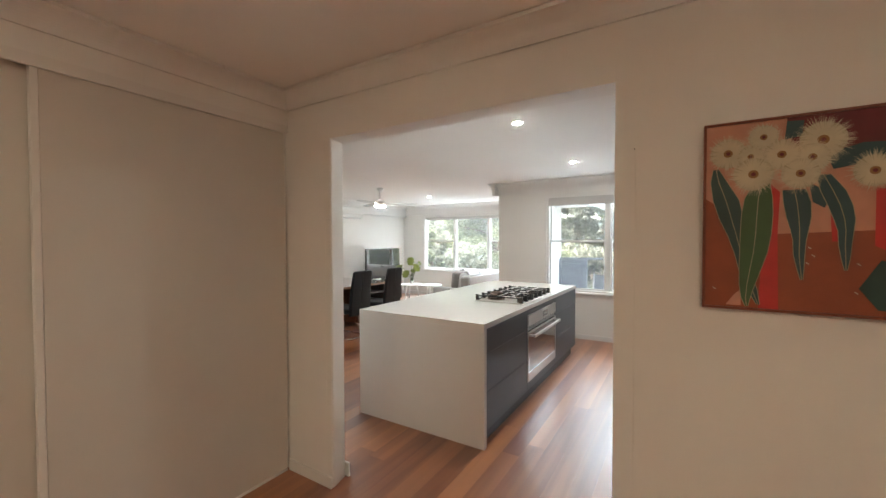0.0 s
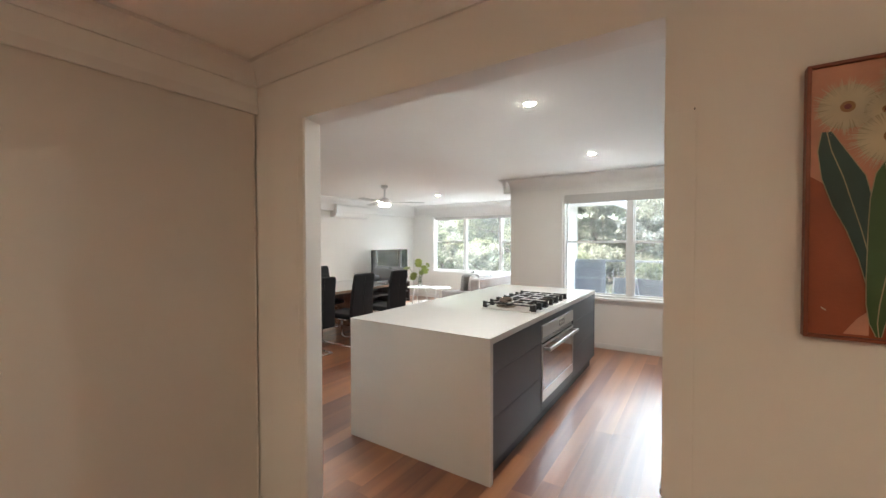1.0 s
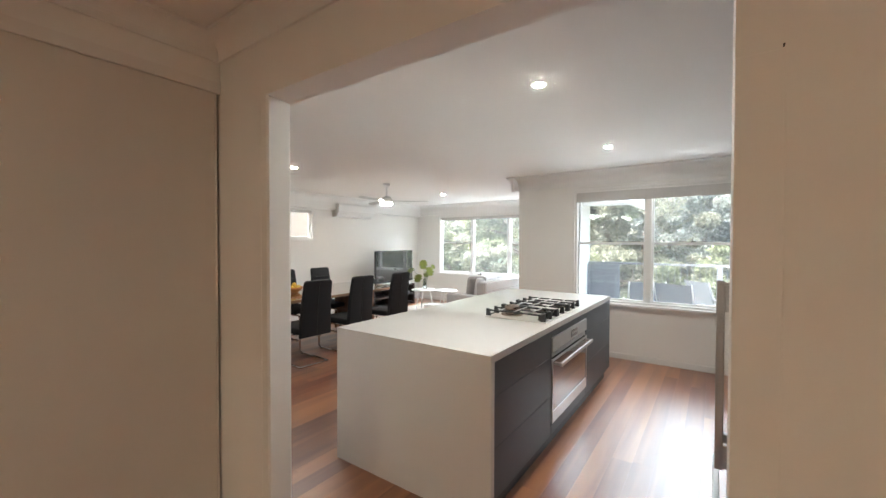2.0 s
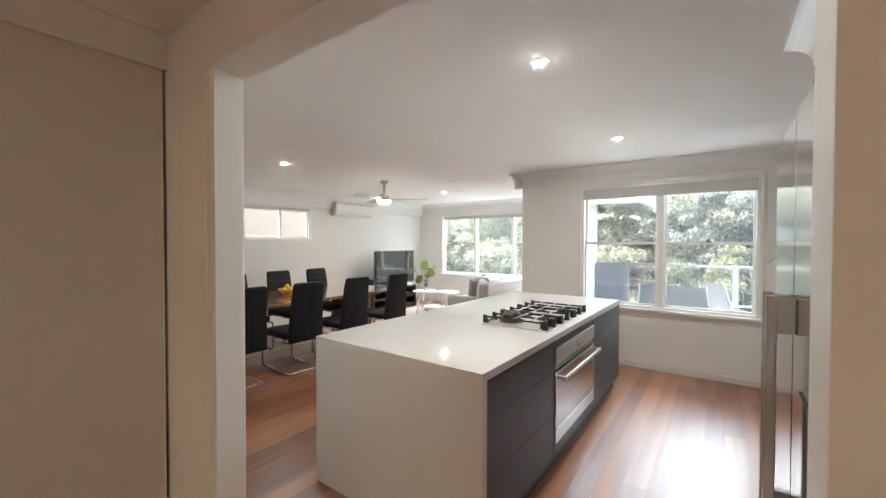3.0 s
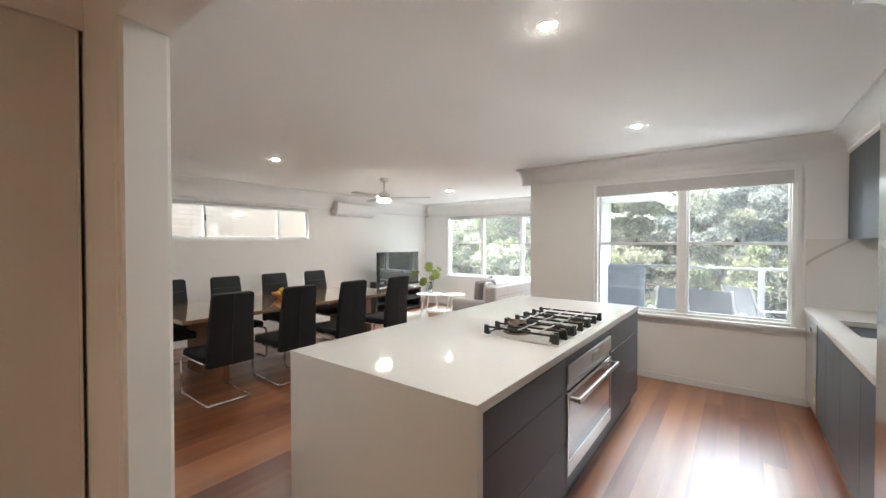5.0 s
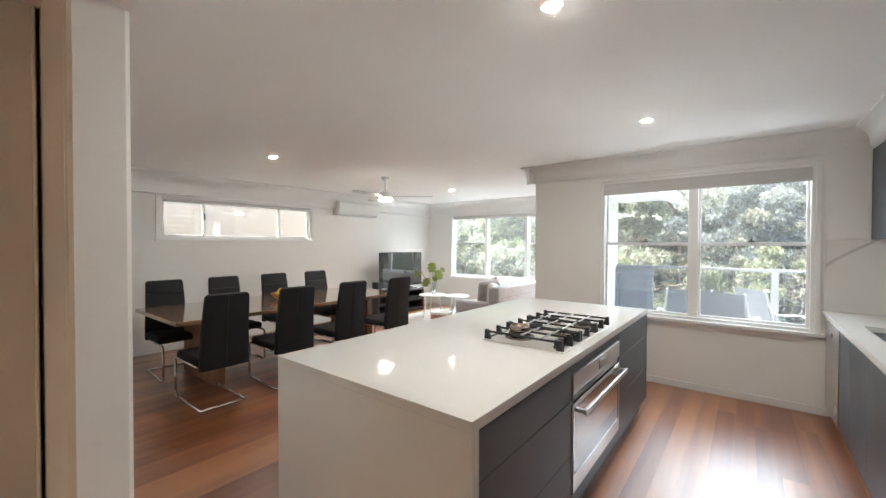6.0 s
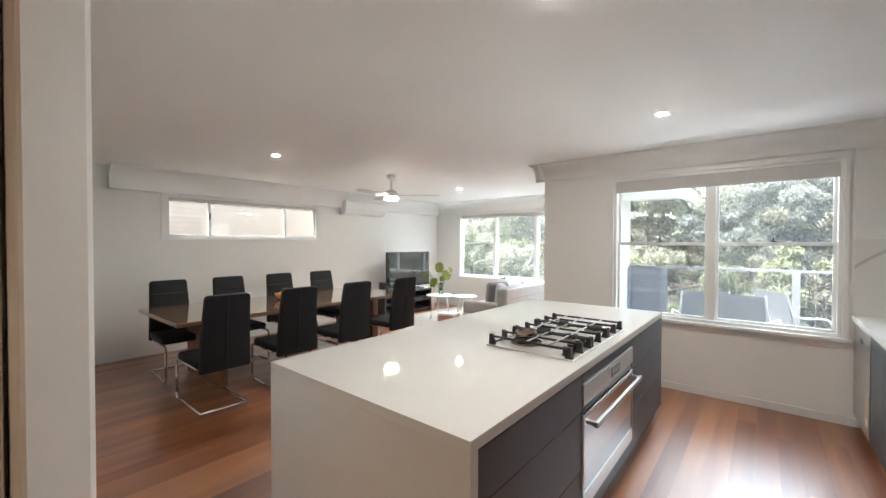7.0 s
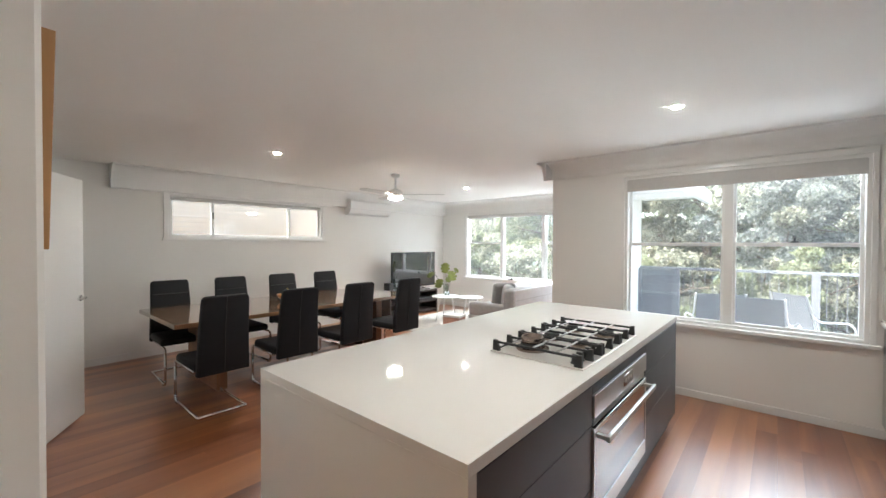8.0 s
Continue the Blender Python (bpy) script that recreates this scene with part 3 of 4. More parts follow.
for y0, y1 in ((3.80, 4.30), (4.30, 4.80), (4.80, 5.30), (5.30, 5.67)):
    part("cupboard_door", boxes((BX, BX + 0.02, y0 + 0.0015, y1 - 0.0015, 0.125, 0.872), bevel=0.0015), M_SLATE, bench, "flat slate grey cupboard door")
top = tagged(link("benchtop", boxes((BX - 0.02, X_R - 0.001, 3.80, 4.95, 0.881, 0.92), (BX - 0.02, X_R - 0.001, 5.62, Y_K - 0.002, 0.881, 0.92), (BX - 0.02, 0.17, 4.95, 5.62, 0.881, 0.92), (0.56, X_R - 0.001, 4.95, 5.62, 0.881, 0.92)), M_STONE), "white quartz benchtop with an undermount sink opening", "benchtop")
sink = thing("sink", "dark undermount kitchen sink below the benchtop", "sink", pose(0.365, 5.285, 0.68))
part("basin", boxes((-0.215, 0.215, -0.355, 0.355, 0.0, 0.006), (-0.215, -0.196, -0.355, 0.355, 0.006, 0.2), (0.196, 0.215, -0.355, 0.355, 0.006, 0.2), (-0.196, 0.196, -0.355, -0.336, 0.006, 0.2), (-0.196, 0.196, 0.336, 0.355, 0.006, 0.2)), M_SINK, sink)
part("drain", lathe([(0.045, 0.0065), (0.045, 0.010), (0.03, 0.011)], 20), M_STEEL, sink)
dw = thing("dishwasher", "stainless steel dishwasher with an energy sticker under the benchtop", "dishwasher", pose(BX - 0.004, 5.99, 0.12))
part("body", boxes((0.03, 0.58, -0.30, 0.30, 0.0, 0.76)), M_BLACK, dw)
dd = part("door", boxes((0.0, 0.029, -0.315, 0.298, 0.0, 0.62), (0.0, 0.029, -0.315, -0.06, 0.62, 0.665), (0.0, 0.029, 0.06, 0.298, 0.62, 0.665), (0.0, 0.029, -0.315, 0.298, 0.665, 0.74)), M_STEEL, dw, "steel door with a recessed grip")
part("grip", boxes((0.022, 0.0285, -0.06, 0.06, 0.62, 0.665)), M_BLACK, dd, "dark grip recess")
part("sticker", boxes((-0.0012, 0.0, -0.29, -0.20, 0.08, 0.30)), M_YELLOW, dd, "yellow and white energy sticker")
part("sticker", boxes((-0.0022, -0.0012, -0.285, -0.205, 0.085, 0.14)), M_WHITE, dd)

oh = thing("overhead_cupboard", "slate grey overhead cupboards on the kitchen wall", "kitchen cabinet")
part("carcass", boxes((0.34, X_R - 0.001, 3.80, Y_K - 0.003, 1.55, 2.29)), M_SLATE, oh)
for i in range(5):
    y0 = 3.80 + i * 0.501
    part("cupboard_door", boxes((0.32, 0.339, y0 + 0.0015, y0 + 0.4995, 1.545, 2.288), bevel=0.0015), M_SLATE, oh)
tall = thing("pantry_cupboard", "tall slate grey pantry cupboard beside the fridge", "kitchen cabinet")
part("carcass", boxes((BX - 0.005, X_R - 0.001, 2.815, 3.795, 0.1, 2.335)), M_SLATE, tall)
part("kickboard", boxes((BX + 0.05, X_R - 0.001, 2.815, 3.795, 0, 0.099)), M_KICK, tall)
for y0 in (2.815, 3.30):
    part("cupboard_door", boxes((BX - 0.026, BX - 0.006, y0 + 0.0015, y0 + 0.483, 0.105, 2.333), bevel=0.0015), M_SLATE, tall)
over = thing("fridge_cupboard", "slate grey cupboard above the fridge", "kitchen cabinet")
part("carcass", boxes((BX - 0.005, X_R - 0.001, 1.895, 2.811, 1.90, 2.335)), M_SLATE, over)
for y0 in (1.895, 2.33):
    part("cupboard_door", boxes((BX - 0.026, BX - 0.006, y0 + 0.0015, y0 + 0.4315, 1.902, 2.333), bevel=0.0015), M_SLATE, over)
tagged(link("bulkhead", boxes((BX - 0.03, X_R, Y_D, 3.66, 2.337, CEIL - 0.001), (0.312, X_R, 3.66, Y_K, 2.292, CEIL - 0.001)), M_WALL), "white plaster bulkhead above the cupboards", "bulkhead", kind="structure")
cornice("cornice_bulkhead", (BX - 0.03, Y_D), (BX - 0.03, 3.66), (-1, 0), 0.12, 0.12, CEIL - 0.001)
cornice("cornice_cupboards", (0.312, 3.66), (0.312, Y_K), (-1, 0), 0.155, 0.12, CEIL - 0.001)
tagged(link("splashback", boxes((0.05, X_R, Y_K - 0.012, Y_K - 0.001, 0.921, 1.545), (X_R - 0.013, X_R - 0.001, 3.80, Y_K - 0.013, 0.921, 1.545)), M_MARBLE), "white marble splashback with grey veins", "splashback", kind="structure")
tagged(link("trim_panel", boxes((0.05, 0.318, Y_K - 0.008, Y_K - 0.001, 1.549, 2.29), bevel=0.001), M_WALL), "plain painted panel above the splashback", "trim", kind="structure")

fr = thing("fridge", "polished steel french-door fridge with a dark water dispenser", "fridge", pose(-0.176, 2.38, 0))
part("cabinet", boxes((0.06, 0.80, -0.425, 0.425, 0.04, 1.80), bevel=0.004), M_BLACK, fr)
for s in (-1, 1):
    lo, hi = (-0.426, -0.003) if s < 0 else (0.003, 0.426)
    d = part("door", boxes((0.0, 0.058, lo, hi, 0.74, 1.835), bevel=0.006), M_FRIDGE, fr, "polished steel fridge door")
    part("handle", boxes((-0.056, -0.034, s * 0.045 - 0.012, s * 0.045 + 0.012, 0.80, 1.39), (-0.036, 0.0, s * 0.045 - 0.012, s * 0.045 + 0.012, 1.30, 1.385), (-0.045, 0.0, s * 0.045 - 0.012, s * 0.045 + 0.012, 0.805, 0.88), bevel=0.003), M_STEEL, d, "square steel bar handle")
    if s < 0:
        part("dispenser", boxes((-0.004, 0.0, -0.30, -0.12, 0.84, 1.19), bevel=0.001), M_BLACKGLASS, d, "dark water dispenser panel")
dr = part("freezer_drawer", boxes((0.0, 0.058, -0.426, 0.426, 0.06, 0.732), bevel=0.006), M_FRIDGE, fr, "polished steel freezer drawer")
part("handle", boxes((-0.06, -0.04, -0.36, 0.36, 0.64, 0.664), (-0.045, 0.0, -0.35, -0.32, 0.642, 0.662), (-0.045, 0.0, 0.32, 0.35, 0.642, 0.662), bevel=0.003), M_STEEL, dr, "square steel bar handle")
part("foot", boxes((0.1, 0.75, -0.4, 0.4, 0.0, 0.0395)), M_BLACK, fr)


# ---- dining ----
def dining_chair():
    """Faces -x; the origin lies on the floor under the backrest."""
    c = thing("dining_chair", "black leatherette high-back chair on a chrome cantilever frame", "chair", group="chairs round the table")
    bm = boxes((-0.55, -0.03, -0.215, 0.215, 0.40, 0.475), bevel=0.028, seg=4)
    part("seat", bm, M_LEATHER, c, "padded black seat", smooth=True)
    prof = [(-0.035, 0.365), (0.03, 0.37), (0.035, 0.50), (0.05, 0.75), (0.095, 1.05), (0.045, 1.055), (-0.005, 0.78), (-0.03, 0.52)]
    bm = prism([(x, -0.212, z) for x, z in prof], (0, 0.424, 0))
    for v in bm.verts:
        v.co.y *= 1 - 0.11 * max(0, (v.co.z - 0.42)) / 0.63
    top = [e for e in bm.edges if min(v.co.z for v in e.verts) > 1.04 and abs(e.verts[0].co.y - e.verts[1].co.y) < 0.01]
    bmesh.ops.bevel(bm, geom=top, offset=0.035, segments=4, profile=0.5, affect="EDGES", clamp_overlap=True)
    bmesh.ops.bevel(bm, geom=[e for e in bm.edges if e.calc_face_angle(0) > 0.5], offset=0.012, segments=3, profile=0.5, affect="EDGES", clamp_overlap=True)
    part("backrest", bm, M_LEATHER, c, "tall black backrest with a centre seam", smooth=True)
    part("seam", tube([(0.0355, 0, 0.40), (0.039, 0, 0.51), (0.0535, 0, 0.76), (0.095, 0, 1.035)], 0.003, 6), M_BLACK, c, "centre seam")
    for z in (0.70, 0.90):
        part("stitching", rods(((-0.012 + (z - 0.75) * 0.17 - 0.004, -0.185, z), (-0.012 + (z - 0.75) * 0.17 - 0.004, 0.185, z), 0.004), n=6), M_BLACK, c)
    for s in (-1, 1):
        y = s * 0.195
        pts = rounded([(-0.10, y, 0.392), (-0.63, y, 0.392), (-0.63, y, 0.013), (-0.02, y, 0.013)], 0.05)
        part("leg", tube(pts, 0.0125), M_CHROME, c, "bent chrome tube leg", smooth=True)
        part("glide", boxes((-0.59, -0.55, y - 0.012, y + 0.012, 0.0, 0.004)), M_BLACK, c)
    part("stretcher", rods(((-0.02, -0.195, 0.013), (-0.02, 0.195, 0.013), 0.0125)), M_CHROME, c, "chrome floor bar", smooth=True)
    return c


first = dining_chair()
first.matrix_basis = pose(-4.255, 3.137, 0, 0, 0, 0)
for y, a in ((3.83, -2), (4.56, 0), (5.345, 1)):
    copy_thing(first, pose(-4.245, y, 0, 0, 0, a))
for y, a in ((3.205, 178), (3.89, 181), (4.60, 180), (5.31, 182)):
    copy_thing(first, pose(-6.02, y, 0, 0, 0, a))

tb = thing("dining_table", "long polished walnut dining table on slab legs", "table", pose(-5.30, 4.375, 0))
part("tabletop", boxes((-0.63, 0.63, -1.495, 1.495, 0.72, 0.76), bevel=0.004), M_TABLE, tb, "polished walnut top")
for s in (-1, 1):
    part("leg", boxes((-0.44, 0.44, s * 1.03 - 0.05, s * 1.03 + 0.05, 0.0, 0.68), bevel=0.005), M_TLEG, tb, "thick wooden slab leg")
part("rail", boxes((-0.30, 0.30, -1.15, 1.15, 0.681, 0.7195), bevel=0.003), M_TLEG, tb)

bowl = thing("fruit_bowl", "orange bowl of lemons on the dining table", "bowl", pose(-5.37, 4.31, 0.76))
part("bowl", lathe([(0.05, 0.0), (0.055, 0.008), (0.10, 0.04), (0.13, 0.085), (0.122, 0.085), (0.09, 0.045), (0.03, 0.014)], 28), M_BOWL, bowl, smooth=True)
for i, (x, y, z) in enumerate(((0.03, 0.02, 0.07), (-0.045, 0.01, 0.07), (0.0, -0.055, 0.075), (0.01, 0.06, 0.08), (-0.01, 0.0, 0.115))):
    bm = bmesh.new()
    bmesh.ops.create_uvsphere(bm, u_segments=14, v_segments=10, radius=0.034, matrix=Matrix.Translation((x, y, z)) @ pose(0, 0, 0, 40 * i, 70, 25 * i) @ Matrix.Diagonal((1, 1, 1.25, 1)))
    part("lemon", bm, M_LEMON, bowl, "yellow lemon", smooth=True)

# ---- living room ----
st = thing("tv_stand", "dark wooden television stand with open shelves", "tv stand", pose(-6.54, 7.61, 0))
for z in (0.04, 0.24, 0.46):
    part("shelf", boxes((-0.22, 0.22, -0.68, 0.68, z, z + 0.03), bevel=0.002), M_DARKWOOD, st)
for y in (-0.70, -0.02, 0.66):
    part("side_panel", boxes((-0.22, 0.22, y, y + 0.04, 0.0, 0.46 if y == -0.02 else 0.50), bevel=0.002), M_DARKWOOD, st)
part("back_panel", boxes((-0.225, -0.2205, -0.70, 0.70, 0.02, 0.49)), M_DARKWOOD, st)
box = thing("media_box", "black media player on the television stand shelf", "media player", pose(-6.46, 7.94, 0.27))
part("case", boxes((-0.14, 0.14, -0.2, 0.2, 0.001, 0.06), bevel=0.004), M_BLACK, box)
sp = thing("loudspeaker", "small black loudspeaker on the television stand", "loudspeaker", pose(-6.40, 6.95, 0.491))
part("case", boxes((-0.08, 0.08, -0.06, 0.06, 0.0, 0.22), bevel=0.006), M_BLACK, sp)
part("cone", lathe([(0.045, 0.0), (0.04, 0.006), (0.01, 0.002)], 18), M_IRON, sp).matrix_basis = pose(0.081, 0, 0.11, 0, 90, 0)
tv = thing("television", "flat black television reflecting the windows, on its stand", "television", pose(-6.33, 7.605, 0.49, 0, 0, -1))
part("screen", boxes((0.0, 0.004, -0.605, 0.605, 0.145, 0.812)), M_SCREEN, tv, "glossy black screen")
part("bezel", boxes((-0.045, -0.0005, -0.62, 0.62, 0.115, 0.828), bevel=0.004), M_BLACK, tv)
part("lower_frame", boxes((-0.02, 0.008, -0.62, 0.62, 0.10, 0.143), bevel=0.003), M_BLACK, tv)
part("neck", boxes((-0.04, -0.01, -0.06, 0.06, 0.014, 0.115)), M_BLACK, tv)
part("foot", boxes((-0.13, 0.10, -0.25, 0.25, 0.0, 0.014), bevel=0.004), M_BLACK, tv)

rt = thing("router", "small white box on the television stand", "router", pose(-6.44, 8.17, 0.491, 0, 0, 15))
part("case", boxes((-0.07, 0.07, -0.09, 0.09, 0.0, 0.035), bevel=0.006), M_WHITE, rt)
part("antenna", rods(((-0.05, 0.06, 0.035), (-0.05, 0.07, 0.12), 0.005), n=8), M_WHITE, rt)
rug = tagged(link("rug", boxes((-6.1, -4.9, 6.45, 8.65, 0.006, 0.018), bevel=0.004), M_RUG), "pale low-pile rug on the floorboards", "rug")


def coffee_table(x, y, r, h):
    c = thing("coffee_table", "round white side table on splayed pale legs", "table", pose(x, y, 0.018))
    part("tabletop", lathe([(r - 0.01, h - 0.024), (r, h - 0.016), (r, h - 0.006), (r - 0.008, h)], 36), M_WHITE, c)
    for a in (20, 140, 260):
        u, v = math.cos(radians(a)), math.sin(radians(a))
        part("leg", rods(((u * r * 0.85, v * r * 0.85, 0.0), (u * r * 0.5, v * r * 0.5, h - 0.024), 0.011, 0.017)), M_WHITE, c, smooth=True)
    return c


coffee_table(-5.50, 7.62, 0.27, 0.46)
coffee_table(-5.20, 8.05, 0.25, 0.42)

vase = thing("potted_monstera", "leafy green cuttings in a clear glass vase", "plant", pose(-5.53, 7.70, 0.478))
part("vase", lathe([(0.045, 0.0), (0.05, 0.01), (0.042, 0.12), (0.03, 0.2), (0.034, 0.22), (0.030, 0.22), (0.026, 0.2), (0.037, 0.12), (0.04, 0.014)], 20), M_VASE, vase, "clear glass vase", smooth=True)


def monstera_leaf(size):
    bm = bmesh.new()
    pts = []
    n = 22
    for i in range(n + 1):
        a = math.pi * i / n
        r = size * (0.55 + 0.45 * math.sin(a) ** 0.7) * (0.62 if i % 4 == 2 and 3 < i < n - 3 else 1.0)
        pts.append((r * math.sin(a) * 0.62, size * 0.55 - r * math.cos(a) * 0.9))
    left = [bm.verts.new((x, y, 0.12 * size * (x / size) + 0.25 * y * y / size * -0.4)) for x, y in pts]
    right = [bm.verts.new((-x, y, 0.12 * size * (x / size) + 0.25 * y * y / size * -0.4)) for x, y in pts]
    mid = [bm.verts.new((0, y, -0.1 * y * y / size)) for _, y in pts]
    for i in range(n):
        for side in (left, right):
            try:
                bm.faces.new((mid[i], mid[i + 1], side[i + 1], side[i]))
            except ValueError:
                pass
    bmesh.ops.solidify(bm, geom=bm.faces[:], thickness=0.0012)
    return bm


rng = random.Random(5)
for side, depth, dz, size, yaw, tilt in ((-0.03, 0.03, 0.62, 0.15, 28, 18), (0.08, -0.03, 0.47, 0.16, 62, 35), (-0.13, -0.04, 0.31, 0.15, 15, 40), (-0.27, 0.02, 0.45, 0.14, 5, 62), (0.16, 0.05, 0.53, 0.09, 75, 45), (0.03, 0.10, 0.34, 0.11, 40, 60)):
    dx, dy = 0.77 * side - 0.64 * depth, 0.64 * side + 0.77 * depth
    stem = part("stem", tube([(0, 0, 0.03), (dx * 0.3, dy * 0.3, 0.2), (dx * 0.8, dy * 0.8, dz * 0.85), (dx, dy, dz)], 0.004, 6), M_STEM, vase)
    lf = part("leaf", monstera_leaf(size * 1.02), M_LEAF, stem, "glossy green split leaf")
    lf.matrix_basis = pose(dx, dy, dz, tilt - 90, 0, yaw + 180)

sofa = thing("sofa", "light grey fabric sofa with its back to the kitchen", "sofa", pose(-3.69, 8.05, 0))
part("base", boxes((-0.88, 0.0, -0.93, 0.95, 0.07, 0.30), bevel=0.02, seg=3), M_SOFA, sofa, smooth=True)
back = part("backrest", boxes((-0.20, 0.0, -0.93, 0.95, 0.30, 0.78), bevel=0.06, seg=4), M_SOFA, sofa, smooth=True)
part("back_panel", boxes((-0.02, 0.022, -0.90, 0.95, 0.09, 0.765), bevel=0.015, seg=3), M_SOFABACK, back, "pale grey back panel", smooth=True)
part("seam", boxes((0.0215, 0.0235, -0.88, 0.93, 0.60, 0.604)), M_SOFA, back)
for y0, y1 in ((-0.78, 0.0), (0.0, 0.74)):
    part("seat_cushion", boxes((-0.88, -0.20, y0 + 0.004, y1 - 0.004, 0.30, 0.45), bevel=0.04, seg=4), M_SOFA, sofa, smooth=True)
    part("back_cushion", boxes((-0.36, -0.19, y0 + 0.01, y1 - 0.01, 0.45, 0.83), bevel=0.07, seg=4), M_SOFABACK, sofa, smooth=True)
for y0, y1 in ((-0.93, -0.79), (0.75, 0.95)):
    part("armrest", boxes((-0.88, -0.18, y0, y1, 0.28, 0.52), bevel=0.05, seg=4), M_SOFA, sofa, smooth=True)
for x in (-0.8, -0.08):
    for y in (-0.85, 0.85):
        part("leg", rods(((x, y, 0.0), (x, y, 0.075), 0.018, 0.024)), M_BLACK, sofa)
cu = thing("cushion", "grey cushion leaning on the sofa back", "cushion", pose(-4.03, 7.38, 0.63, 10, 0, 62))
part("cover", boxes((-0.2, 0.2, -0.06, 0.06, -0.165, 0.22), bevel=0.05, seg=4), M_SOFADARK, cu, smooth=True)
bk = thing("storage_box", "pink card storage box with a white lid on the floor", "box", pose(-4.635, 6.83, 0.0, 0, 0, 12))
part("box", boxes((-0.15, 0.15, -0.12, 0.12, 0.0, 0.29), bevel=0.003), M_PINK, bk)
part("lid", boxes((-0.154, 0.154, -0.124, 0.124, 0.2905, 0.325), bevel=0.003), M_WHITE, bk, "white lid")

ac = thing("air_conditioner", "white split-system air conditioner high on the wall", "air conditioner", pose(X_L, 6.73, 2.05))
prof = [(0.0, 0.0), (0.10, 0.0), (0.17, 0.03), (0.205, 0.09), (0.21, 0.24), (0.19, 0.275), (0.0, 0.28)]
part("case", prism([(x, -0.50, z) for x, z in prof], (0, 1.0, 0)), M_WHITE, ac)
part("louvre", boxes((0.09, 0.18, -0.44, 0.44, -0.004, 0.004), bevel=0.002), M_WHITE, ac, "closed air outlet louvre").matrix_basis = pose(0, 0, 0.005, 0, -20, 0)
part("seam", boxes((0.2105, 0.2115, -0.5, 0.5, 0.10, 0.103)), M_BLIND, ac)

fan = thing("ceiling_fan", "white three-blade ceiling fan with a lit centre lamp", "ceiling fan", pose(-4.655, 5.53, 0))
part("canopy", lathe([(0.02, CEIL - 0.06), (0.055, CEIL - 0.045), (0.06, CEIL - 0.001)], 24), M_WHITE, fan, smooth=True)
part("rod", rods(((0, 0, 2.25), (0, 0, CEIL - 0.05), 0.013)), M_WHITE, fan)
hub = part("motor", lathe([(0.06, 2.155), (0.10, 2.163), (0.105, 2.20), (0.075, 2.245), (0.03, 2.265)], 28), M_WHITE, fan, "white motor housing", smooth=True)
part("lamp", lathe([(0.06, 2.118), (0.094, 2.127), (0.098, 2.154)], 28), M_FANLIGHT, hub, "glowing round diffuser")
for a in (38, 158, 278):
    bm = prism([(0.09, -0.035, 0), (0.25, -0.06, 0), (0.66, -0.045, 0), (0.69, 0.0, 0), (0.66, 0.045, 0), (0.25, 0.06, 0), (0.09, 0.035, 0)], (0, 0, 0.008))
    part("blade", bm, M_BLADE, fan, "flat white blade").matrix_basis = pose(0, 0, 2.185, 0, 0, a) @ pose(0, 0, 0, 9, 0, 0)


def downlight(x, y, glow_material, label, z=CEIL):
    d = thing("downlight", label, "ceiling light", pose(x, y, z), group="recessed downlights")
    part("trim_ring", lathe([(0.031, -0.001), (0.033, -0.007), (0.043, -0.006), (0.046, -0.001)], 28), M_WHITE, d, "white trim ring", smooth=False)
    part("diffuser", lathe([(0.0305, -0.009), (0.0305, -0.0075)], 28), glow_material, d, "glowing diffuser")
    return d


for x, y in ((-1.12, 3.094), (-1.12, 4.945), (-4.665, 3.83), (-4.69, 7.20)):
    downlight(x, y, M_LIGHT, "small round lit downlight in the ceiling")
# unseen pair behind the camera, added to light the hall
for x in (-1.2, 0.9):
    downlight(x, -1.0, M_HALL, "small warm downlight added unseen in the hall ceiling", CEIL + 0.003)

# inner door standing open
dl = thing("door_1", "white flush door standing ajar with a chrome lever", "door", pose(-4.41, 1.915, 0, 0, 0, 151.5), kind="structure")
part("leaf", boxes((0.0, 0.85, -0.018, 0.018, 0.012, 2.04), bevel=0.002), M_TRIM, dl)
for s in (-1, 1):
    h = part("door_handle", lathe([(0.026, 0.0), (0.026, 0.008), (0.011, 0.01), (0.011, 0.045)], 20), M_CHROME, dl, "chrome lever handle", smooth=False)
    h.matrix_basis = pose(0.785, s * 0.018, 1.03, -90 * s, 0, 0)
    part("lever", boxes((0.67, 0.795, s * 0.055 - 0.008, s * 0.055 + 0.008, 1.02, 1.04), bevel=0.004), M_CHROME, dl)
tagged(link("trim_door_frame", boxes((-5.30, -5.25, Y_D, Y_D + 0.014, 0, 2.06), (-4.40, -4.36, Y_D, Y_D + 0.014, 0, 2.06), (-5.30, -4.36, Y_D, Y_D + 0.014, 2.06, 2.11), bevel=0.002), M_TRIM), "white painted door architrave", "trim", kind="structure")

# framed picture on the dining side of the opening, leaning from its wire
wp = thing("wooden_picture_frame", "honey-coloured wooden box frame hung beside the opening", "picture frame", pose(-2.16, Y_D + 0.001, 1.487, -1.7, 0, 0))
for x0, x1 in ((-0.035, 0.0), (-0.80, -0.765)):
    part("frame_side", boxes((x0, x1, 0.0, 0.03, 0.0, 0.63), bevel=0.002), M_PINE, wp)
for z0, z1 in ((0.0, 0.035), (0.595, 0.63)):
    part("frame_rail", boxes((-0.765, -0.035, 0.0, 0.03, z0, z1), bevel=0.002), M_PINE, wp)
part("backing", boxes((-0.765, -0.035, 0.004, 0.016, 0.035, 0.595)), M_WHITE, wp)

